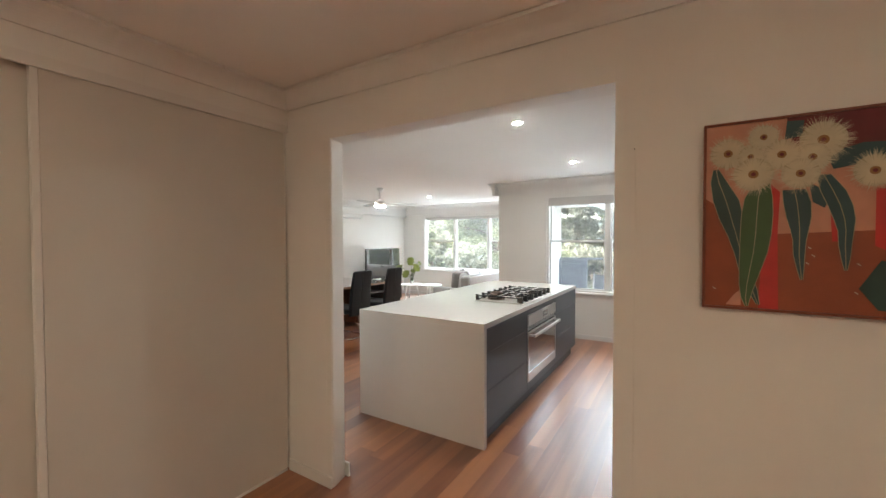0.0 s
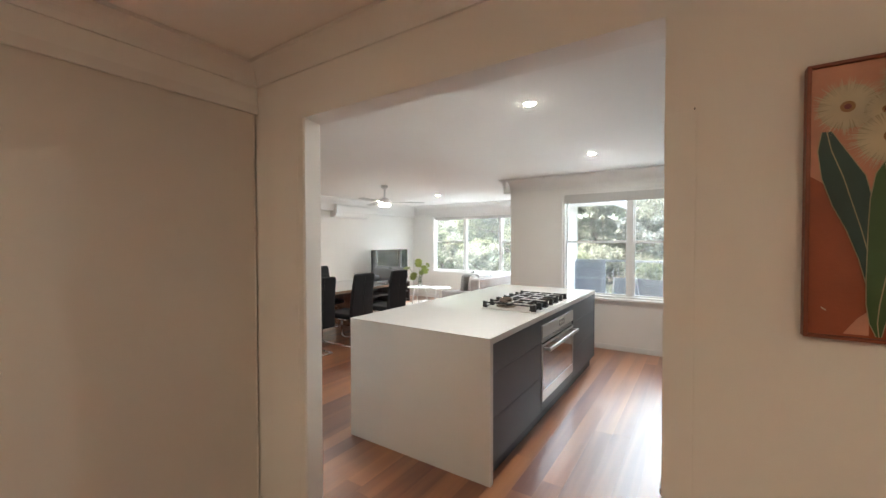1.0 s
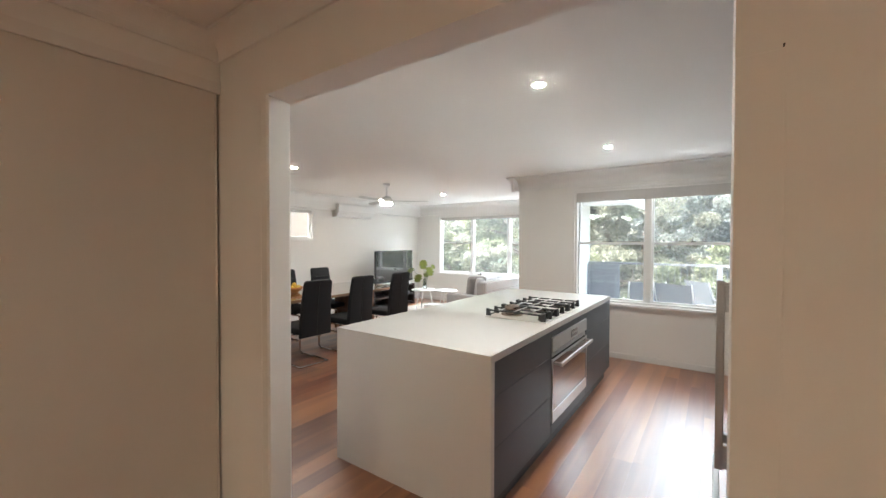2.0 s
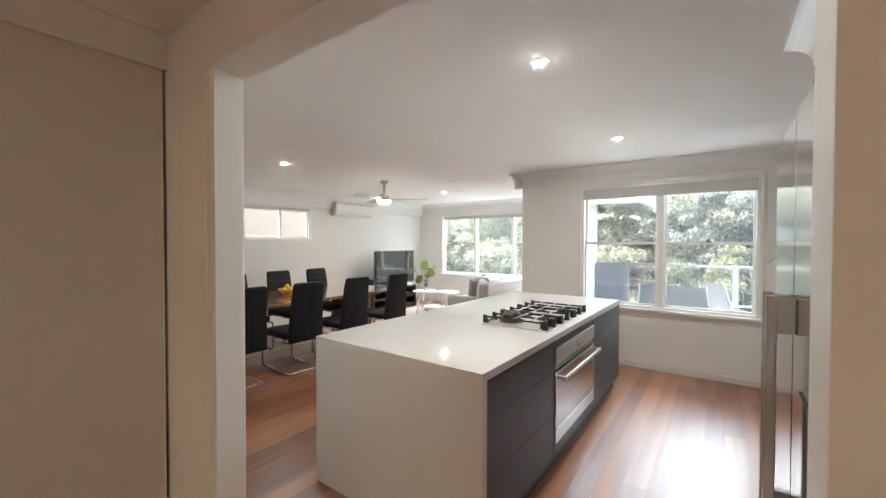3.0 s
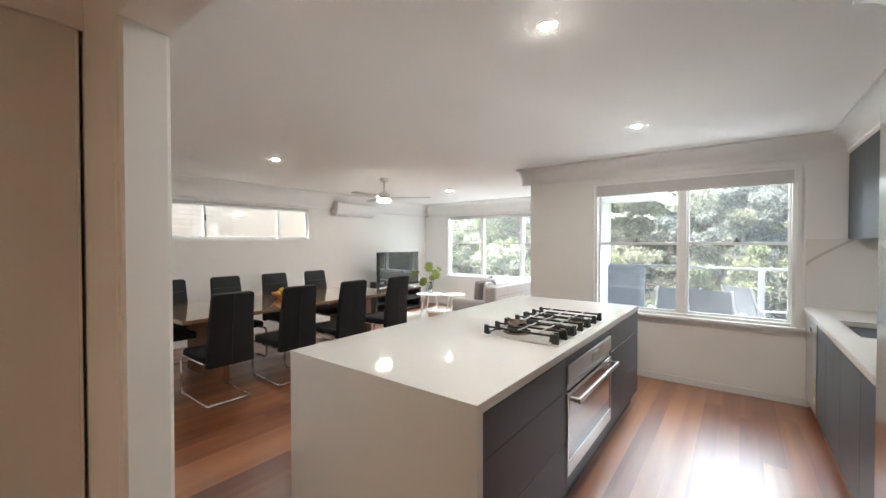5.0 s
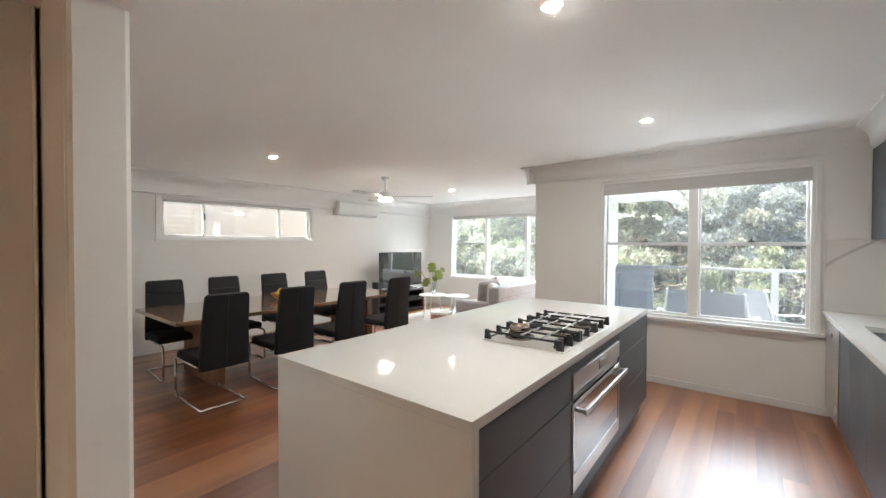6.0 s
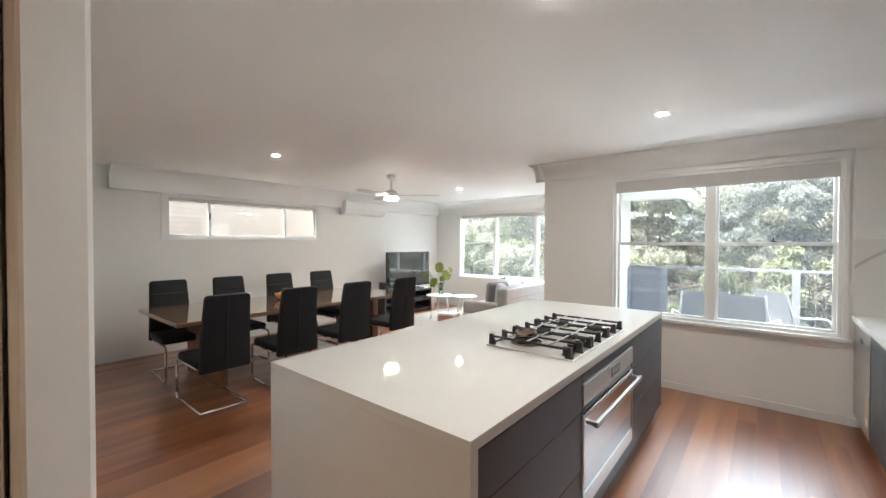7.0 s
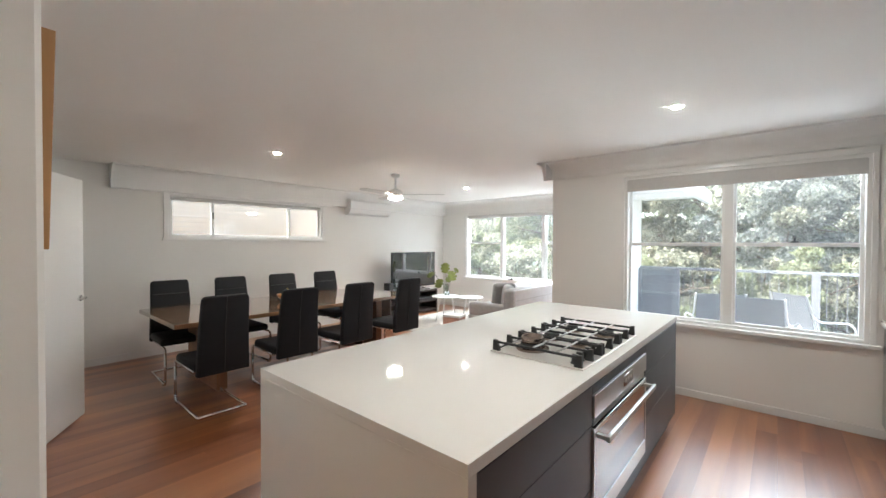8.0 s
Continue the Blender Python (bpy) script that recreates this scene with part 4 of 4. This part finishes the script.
# ---- hall: wardrobe and painting ----
wr = thing("wardrobe", "built-in wardrobe with pale sliding panel doors", "wardrobe")
part("rear_door", boxes((-2.285, -2.255, -0.7, 0.62, 0.012, 2.255), bevel=0.001), M_ROBE, wr, "pale sliding door panel")
fd = part("front_door", boxes((-2.235, -2.21, 0.596, 1.735, 0.012, 2.255), bevel=0.001), M_ROBE, wr, "pale sliding door panel")
part("door_edge", boxes((-2.24, -2.2065, 0.57, 0.595, 0.012, 2.255), bevel=0.003), M_ALU, fd, "white aluminium stile")
part("door_edge", boxes((-2.24, -2.2075, 1.7355, 1.745, 0.012, 2.255), bevel=0.002), M_ALU, fd, "white aluminium stile")
part("track", boxes((-2.206, -2.193, -2.2, 1.756, 2.225, 2.2755)), M_ALU, wr, "white head track")
part("track", boxes((-2.299, -2.20, -2.2, 1.735, 0.0, 0.011), bevel=0.002), M_ALU, wr, "white floor track")
part("rear_door", boxes((-2.285, -2.255, -2.19, -0.72, 0.012, 2.255), bevel=0.001), M_ROBE, wr)
tagged(link("wall_over_wardrobe", boxes((-2.30, -2.20, -2.2, 1.757, 2.276, CEIL)), M_WALL), "white plaster above the wardrobe", "wall", kind="structure")


nail = link("nail", rods(((-0.141, 1.7572, 1.872), (-0.141, 1.750, 1.874), 0.0014, 0.0018), n=8), M_BLACK)
tagged(nail, "small dark picture nail in the hall wall", "nail")

# ---- painting ----
PW, PH, PV = 0.64, 0.627, 0.458
art = thing("painting", "framed painting of white gum blossoms on rust and pink", "painting", pose(0.078, 1.7565, 1.2935))


def paint(name, colour):
    return mat(name, tuple(c * 0.86 for c in colour), 0.5, vary=0.12, scale=14, bump=0.25, fine=120)


P_RUST, P_PEACH, P_RED = paint("rust_paint", (0.36, 0.085, 0.03)), paint("peach_paint", (0.68, 0.33, 0.22)), paint("red_paint", (0.62, 0.035, 0.03))
P_MAROON, P_DARKG, P_GREEN = paint("maroon_paint", (0.16, 0.015, 0.02)), paint("deep_green_paint", (0.03, 0.075, 0.065)), paint("leaf_green_paint", (0.06, 0.13, 0.04))
P_WHITE, P_OCHRE, P_VEIN = paint("cream_paint", (0.72, 0.64, 0.46)), paint("ochre_paint", (0.33, 0.17, 0.05)), paint("vein_paint", (0.45, 0.40, 0.25))
P_TEAL, P_HALO = paint("teal_paint", (0.035, 0.085, 0.09)), paint("pale_paint", (0.50, 0.43, 0.27))
P_FRAME = mat("red_brown_frame", (0.21, 0.055, 0.025), 0.4, vary=0.1, scale=10)
part("canvas", boxes((0.008, PW - 0.008, -0.024, -0.002, 0.008, PH - 0.008)), P_RUST, art, "rust-coloured painted canvas")
for box in ((0, 0.008, -0.034, 0, 0, PH), (PW - 0.008, PW, -0.034, 0, 0, PH), (0.008, PW - 0.008, -0.034, 0, 0, 0.008), (0.008, PW - 0.008, -0.034, 0, PH - 0.008, PH)):
    part("frame_edge", boxes(box, bevel=0.0015), P_FRAME, art, "thin red-brown frame edge")


def stroke(outline, level, material, label=""):
    """One flat patch of paint; outline in fractions of the canvas (across, up)."""
    pts = [(min(0.008 + u * PV, PW - 0.009), -0.024 - level * 0.0006, 0.008 + v * (PH - 0.016)) for u, v in outline]
    return part("paint_patch", prism(pts, (0, -0.0005, 0)), material, art, label)


stroke([(0, 0.60), (0.05, 0.57), (0.17, 0.42), (0.33, 0.45), (0.42, 0.40), (1.08, 0.42), (1.08, 1), (0, 1)], 1, P_PEACH)
stroke([(0.32, 0.0), (0.43, 0.0), (0.42, 0.40), (0.43, 0.62), (0.38, 0.66), (0.34, 0.40)], 2, P_RED)
stroke([(0.70, 0.36), (0.735, 0.36), (0.735, 0.46), (0.69, 0.50)], 2, P_RED)
stroke([(0.90, 0.34), (0.97, 0.31), (1.0, 0.36), (1.0, 0.60), (0.90, 0.62)], 2, P_RED)
stroke([(0.50, 0.82), (0.80, 0.78), (0.97, 0.84), (0.98, 1.0), (0.46, 1.0)], 2, P_MAROON)
stroke([(0.45, 0.89), (0.54, 0.90), (0.55, 0.98), (0.46, 0.985)], 3, P_TEAL)
stroke([(0.66, 0.80), (0.84, 0.84), (1.08, 0.83), (1.08, 0.78), (0.84, 0.74), (0.70, 0.72)], 3, P_TEAL)
stroke([(0.13, 0.01), (0.22, 0.01), (0.22, 0.10), (0.18, 0.07)], 3, P_PEACH)
stroke([(0.58, 0.66), (0.70, 0.60), (0.66, 0.53), (0.60, 0.56)], 3, P_TEAL)
stroke([(0.83, 0.13), (0.92, 0.03), (1.06, 0.02), (1.06, 0.24), (0.93, 0.27)], 3, P_DARKG)
for u, v in ((0.05, 0.10), (0.58, 0.33), (0.60, 0.29), (0.73, 0.37), (0.82, 0.25), (0.81, 0.11), (0.57, 0.25)):
    stroke([(u, v), (u + 0.018, v - 0.010), (u + 0.018, v - 0.004), (u, v + 0.005)], 3, P_WHITE)


def gum_leaf(level, material, *spine):
    """A long curved leaf along a spine of (u, v, half width)."""
    left = [(u - w, v) for u, v, w in spine]
    right = [(u + w, v) for u, v, w in reversed(spine)]
    stroke([(u - 0.004 if i < len(left) else u + 0.004, v) for i, (u, v) in enumerate(left + right)], level, P_VEIN)
    stroke(left + right, level + 1, material, "long green gum leaf")
    stroke([(u - 0.0022, v) for u, v, w in spine] + [(u + 0.0022, v) for u, v, w in reversed(spine)], level + 2, P_VEIN)


gum_leaf(4, P_DARKG, (0.06, 0.76, 0.016), (0.078, 0.689, 0.048), (0.122, 0.588, 0.076), (0.157, 0.484, 0.07), (0.188, 0.392, 0.05), (0.218, 0.288, 0.036), (0.246, 0.186, 0.034), (0.284, 0.098, 0.027), (0.318, 0.02, 0.007))
gum_leaf(7, P_GREEN, (0.33, 0.674, 0.04), (0.31, 0.593, 0.076), (0.304, 0.505, 0.087), (0.298, 0.404, 0.086), (0.287, 0.302, 0.077), (0.269, 0.212, 0.061), (0.252, 0.122, 0.042), (0.246, 0.056, 0.025), (0.252, 0.008, 0.007))
gum_leaf(4, P_TEAL, (0.503, 0.628, 0.06), (0.52, 0.56, 0.07), (0.53, 0.487, 0.063), (0.535, 0.426, 0.047), (0.536, 0.366, 0.033), (0.535, 0.292, 0.028), (0.543, 0.22, 0.017), (0.55, 0.162, 0.005))
gum_leaf(4, P_TEAL, (0.651, 0.696, 0.035), (0.7, 0.612, 0.06), (0.735, 0.54, 0.058), (0.757, 0.47, 0.05), (0.764, 0.412, 0.036), (0.762, 0.342, 0.03), (0.766, 0.272, 0.019), (0.768, 0.217, 0.005))

rng = random.Random(11)
for k, (u, v, r) in enumerate(((0.131, 0.842, 0.093), (0.333, 0.912, 0.072), (0.262, 0.814, 0.067), (0.642, 0.868, 0.105), (0.59, 0.786, 0.082), (0.431, 0.812, 0.088), (0.277, 0.719, 0.101), (0.53, 0.707, 0.089), (0.883, 0.698, 0.088))):
    cx, cz, R = 0.008 + u * PV, 0.008 + v * (PH - 0.016), r * PV * 1.55
    y = -0.0315 - k * 0.0012
    bm = bmesh.new()
    for i in range(420):
        a = 2 * math.pi * (i * 0.381966 + rng.random() * 0.02)
        L = R * rng.choice((rng.uniform(0.85, 1.08), rng.uniform(0.55, 0.85)))
        ca, sa, w = math.cos(a), math.sin(a), 0.0016
        bend = rng.uniform(-0.12, 0.12)
        yo = y - 0.0007 * i / 420
        tip = (min(max(cx + math.cos(a + bend) * L, 0.01), PW - 0.01), yo, min(max(cz + math.sin(a + bend) * L, 0.01), PH - 0.01))
        bm.faces.new([bm.verts.new(p) for p in ((cx + ca * R * 0.12 - sa * w, yo, cz + sa * R * 0.12 + ca * w), (cx + ca * R * 0.12 + sa * w, yo, cz + sa * R * 0.12 - ca * w), tip)])
    fl = part("blossom", bm, P_WHITE, art, "cream gum blossom with fine filaments")
    for rr, mm, lift in ((0.74, P_HALO, -0.0003), (0.19, P_OCHRE, 0.0009), (0.09, P_MAROON, 0.0011)):
        bm = bmesh.new()
        pts = [(cx + math.cos(i * math.pi / 10) * R * rr, cz + math.sin(i * math.pi / 10) * R * rr) for i in range(20)]
        bm.faces.new([bm.verts.new((min(px, PW - 0.01), y - lift, min(pz, PH - 0.01))) for px, pz in pts])
        part("blossom_centre", bm, mm, fl, "ochre blossom centre" if rr < 0.5 else "")

# ---- outside ----
tagged(link("ground", boxes((-60, 60, -40, 120, -1.6, -1.5)), M_GRASS), "lawn sloping away behind the house", "ground", kind="structure")
tagged(link("exterior_wall", boxes((X_N + 0.14, X_N + 0.24, Y_K + 0.14, Y_F + 0.30, -1.5, 2.6)), M_WEATHER), "pale rendered outside wall beside the deck", "wall", kind="structure")
tagged(link("eave", boxes((X_N + 0.14, -1.50, Y_K + 0.20, Y_F + 1.0, 2.34, 2.42), (-1.55, -1.47, Y_K + 0.20, Y_F + 1.0, 2.22, 2.42), (X_N + 0.25, -1.56, 7.6, 7.68, 2.24, 2.335), (X_N + 0.25, -1.56, 8.8, 8.88, 2.24, 2.335)), M_TRIM), "white painted eave over the deck", "eave", kind="structure")
deck = thing("deck", "weathered timber deck outside the kitchen", "deck", kind="structure")
for i in range(24):
    y = 6.60 + i * 0.12
    part("deck_board", boxes((X_N + 0.25, 4.5, y, y + 0.112, -0.06, -0.03)), M_DECK, deck)
part("deck_frame", boxes((X_N + 0.25, 4.5, 6.60, 9.47, -1.5, -0.065)), M_GREYPAINT, deck)
rail = thing("deck_railing", "grey painted deck railing with thin upright bars", "railing", pose(0, 9.30, 0))
part("top_rail", boxes((X_N + 0.26, 4.5, -0.03, 0.03, 1.08, 1.12), bevel=0.004), M_GREYPAINT, rail)
for x in (-2.42, -1.85, -0.16, 1.5, 3.2):
    part("post", boxes((x - 0.045, x + 0.045, -0.045, 0.045, -0.03, 1.08), bevel=0.004), M_GREYPAINT, rail)
part("bottom_rail", boxes((-1.85, 4.5, -0.02, 0.02, 0.06, 0.10), bevel=0.004), M_GREYPAINT, rail)
for i in range(62):
    part("baluster", rods(((-1.75 + i * 0.1, 0, 0.10), (-1.75 + i * 0.1, 0, 1.08), 0.0045), n=6), M_GREYPAINT, rail)
part("screen_panel", boxes((-2.38, -1.89, -0.008, 0.008, -0.05, 1.07)), M_MESH, rail, "grey perforated screen panel")


def outdoor_chair(m):
    c = thing("outdoor_chair", "grey mesh outdoor chair with curved metal arms on the deck", "chair", m, group="chairs on the deck")
    part("seat", boxes((-0.24, 0.24, -0.24, 0.22, 0.40, 0.415), bevel=0.004), M_MESH, c)
    bm = prism([(-0.24, 0.22, 0.42), (-0.24, 0.26, 0.62), (-0.24, 0.34, 0.92), (-0.24, 0.352, 0.92), (-0.24, 0.272, 0.62), (-0.24, 0.232, 0.42)], (0.48, 0, 0))
    part("backrest", bm, M_MESH, c)
    for s in (-1, 1):
        x = s * 0.26
        part("arm", tube(rounded([(x, 0.36, 0.93), (x, 0.26, 0.62), (x, -0.22, 0.60), (x, -0.26, 0.01)], 0.12, 5), 0.011, 8), M_STEEL, c, "curved metal arm")
        part("leg", tube([(x, 0.26, 0.62), (x, 0.22, 0.40), (x, 0.30, 0.01)], 0.011, 8), M_STEEL, c)
    return c


oc = outdoor_chair(pose(-1.22, 8.0, -0.03, 0, 0, 200))
copy_thing(oc, pose(-0.66, 7.9, -0.03, 0, 0, 165))
copy_thing(oc, pose(-0.2, 8.5, -0.03, 0, 0, 130))

# neighbour's brick wall outside the high window
nb = thing("neighbour_wall", "cream brick wall of the house next door", "brick wall", kind="structure")
part("mortar", boxes((-8.72, -8.50, 0.0, 12.0, -1.5, 3.6)), M_MORTAR, nb)
bm = bmesh.new()
for r in range(22):
    z = 1.10 + r * 0.086
    for c in range(36):
        y = 1.6 + c * 0.24 + (0.12 if r % 2 else 0)
        add_box(bm, -8.50, -8.492 + random.uniform(-0.002, 0.002), y, y + 0.226, z, z + 0.070)
tagged(part("bricks", bm, M_BRICK, nb), "cream face bricks", kind="stuff")


# trees
def tree(name, label, x, y, height, spread, material, seed, leaves, low=0.15):
    rs = np.random.RandomState(seed)
    rp = random.Random(seed)
    t = thing(name, label, "tree", pose(x, y, -1.5))
    bm = bmesh.new()
    tips = []
    top = Vector((rp.uniform(-0.4, 0.4), rp.uniform(-0.4, 0.4), height * 0.8))
    add_rod(bm, (0, 0, 0), top * 0.5, 0.16, 0.11, n=10)
    add_rod(bm, top * 0.5, top, 0.11, 0.04, n=8)
    for i in range(16):
        s = rp.uniform(0.2, 0.95)
        a = rp.uniform(0, 2 * math.pi)
        p = top * s
        q = p + Vector((math.cos(a) * spread * rp.uniform(0.4, 0.9), math.sin(a) * spread * rp.uniform(0.4, 0.9), height * rp.uniform(0.05, 0.22)))
        add_rod(bm, p, q, 0.05 * (1.2 - s), 0.012, n=6)
        tips.append(q)
        for _ in range(2):
            q2 = q.lerp(p, rp.uniform(0.1, 0.5)) + Vector((rp.uniform(-1, 1), rp.uniform(-1, 1), rp.uniform(0.0, 0.9))) * spread * 0.35
            add_rod(bm, q.lerp(p, 0.4), q2, 0.018, 0.006, n=5)
            tips.append(q2)
    part("trunk", bm, M_BARK, t)
    n_cl = 90
    base = np.array([tuple(tips[i % len(tips)]) for i in range(n_cl)])
    cl = base + rs.normal(0, spread * 0.20, (n_cl, 3))
    cl[:, 2] = np.maximum(cl[:, 2], height * low)
    rad = rs.uniform(0.25, 0.62, n_cl) * spread * 0.33
    idx = rs.randint(0, n_cl, leaves)
    d = rs.normal(0, 1, (leaves, 3))
    d /= np.linalg.norm(d, axis=1)[:, None]
    c = cl[idx] + d * (rad[idx] * rs.uniform(0.35, 1.0, leaves) ** 0.6)[:, None] * np.array([1, 1, 0.75])
    u = rs.normal(0, 1, (leaves, 3)) + np.array([0, 0, -0.5])
    u /= np.linalg.norm(u, axis=1)[:, None]
    w = np.cross(u, rs.normal(0, 1, (leaves, 3)))
    w /= np.linalg.norm(w, axis=1)[:, None]
    ln = rs.uniform(0.035, 0.08, leaves)[:, None]
    quad = np.stack([c - u * ln, c + w * ln * 0.32, c + u * ln, c - w * ln * 0.32], 1).reshape(-1, 3)
    me = bpy.data.meshes.new("crown")
    me.vertices.add(leaves * 4)
    me.vertices.foreach_set("co", quad.ravel())
    me.loops.add(leaves * 4)
    me.loops.foreach_set("vertex_index", np.arange(leaves * 4))
    me.polygons.add(leaves)
    me.polygons.foreach_set("loop_start", np.arange(leaves) * 4)
    me.update(calc_edges=True)
    me.materials.append(material)
    ob = new("crown", me)
    ob.parent = t
    return t


for i, (x, y, h, sp, m, n, lab) in enumerate((
        (-1.9, 14.5, 7.6, 2.6, M_GUM, 76000, "tall olive eucalypt beyond the deck"),
        (1.2, 15.5, 8.4, 3.0, M_SILVER, 86000, "tall silvery gum tree beyond the deck"),
        (4.6, 14.0, 8.0, 2.8, M_GREEN, 76000, "leafy green tree beyond the deck"),
        (-6.2, 14.2, 7.2, 2.6, M_GREEN, 76000, "leafy green tree behind the living room"),
        (-9.2, 16.0, 8.6, 3.0, M_GUM, 76000, "tall olive eucalypt behind the living room"),
        (-3.9, 17.5, 8.8, 3.0, M_GUM, 76000, "tall olive eucalypt behind the garden"),
        (2.8, 19.5, 10.5, 3.6, M_GUM, 76000, "tall olive eucalypt behind the garden"),
        (-0.6, 20.5, 8.0, 3.6, M_GREEN, 76000, "leafy green tree behind the garden"),
        (7.5, 18.0, 9.5, 3.4, M_SILVER, 76000, "tall silvery gum tree beyond the deck"),
        (-12.5, 20.0, 9.0, 3.6, M_GREEN, 30000, "leafy green tree behind the garden"))):
    tree("tree", lab, x, y, h, sp, m, 100 + i, n)
for i, (x, y, h, sp, m) in enumerate(((-1.2, 11.6, 2.6, 1.4, M_GREEN), (0.8, 11.8, 2.8, 1.5, M_GUM), (2.9, 11.4, 2.7, 1.5, M_GREEN), (-3.6, 12.0, 3.0, 1.5, M_GREEN), (-2.3, 12.6, 3.2, 1.5, M_GUM), (-0.2, 13.4, 3.4, 1.7, M_SILVER), (2.0, 13.2, 3.6, 1.7, M_GUM), (4.9, 11.9, 3.0, 1.6, M_GUM), (-6.6, 13.0, 3.4, 1.6, M_GREEN), (-5.6, 11.9, 2.8, 1.5, M_GUM), (-7.8, 12.2, 3.2, 1.6, M_GREEN))):
    tree("shrub", "dense garden shrub below the trees", x, y, h, sp, m, 300 + i, 32000, 0.05)

# ---- floorboards ----
floor = thing("floor", "polished red-brown timber floorboards running towards the windows", "floor", kind="structure")
part("underfloor", boxes((-7.0, -2.42, 0.55, Y_F + 0.1, -0.12, -0.0125), (-2.42, X_R + 0.1, -2.25, Y_K + 0.1, -0.12, -0.0125), (X_R + 0.1, 2.05, -2.25, 1.80, -0.12, -0.0125)), M_UNDER, floor)
rng = random.Random(3)
cache = {}
W = 0.1305
for i in range(int((2.1 + 6.95) / W)):
    x0 = -6.95 + i * W
    y = -2.2 - rng.uniform(0, 2.0)
    while y < Y_F:
        L = rng.choice((2.1, 2.7, 3.3, 3.9))
        lo = max(y, 0.6 if x0 < -2.42 else -2.2)
        hi = min(y + L, Y_F if x0 < X_N else Y_K if x0 < X_R - 0.1 else 1.757)
        if hi - lo > 0.02:
            key = round(hi - lo, 3)
            if key not in cache:
                bm = boxes((0.0001, W - 0.0001, 0.0001, hi - lo - 0.0001, -0.012, 0.0))
                top_edges = [e for e in bm.edges if all(v.co.z > -0.001 for v in e.verts)]
                bmesh.ops.bevel(bm, geom=top_edges, offset=0.00015, segments=1, affect="EDGES")
                me = bpy.data.meshes.new("floorboard")
                bm.to_mesh(me)
                bm.free()
                me.materials.append(M_FLOOR)
                cache[key] = me
            b = new("floorboard", cache[key])
            b.location = (x0, lo, 0)
            b.parent = floor
        y += L
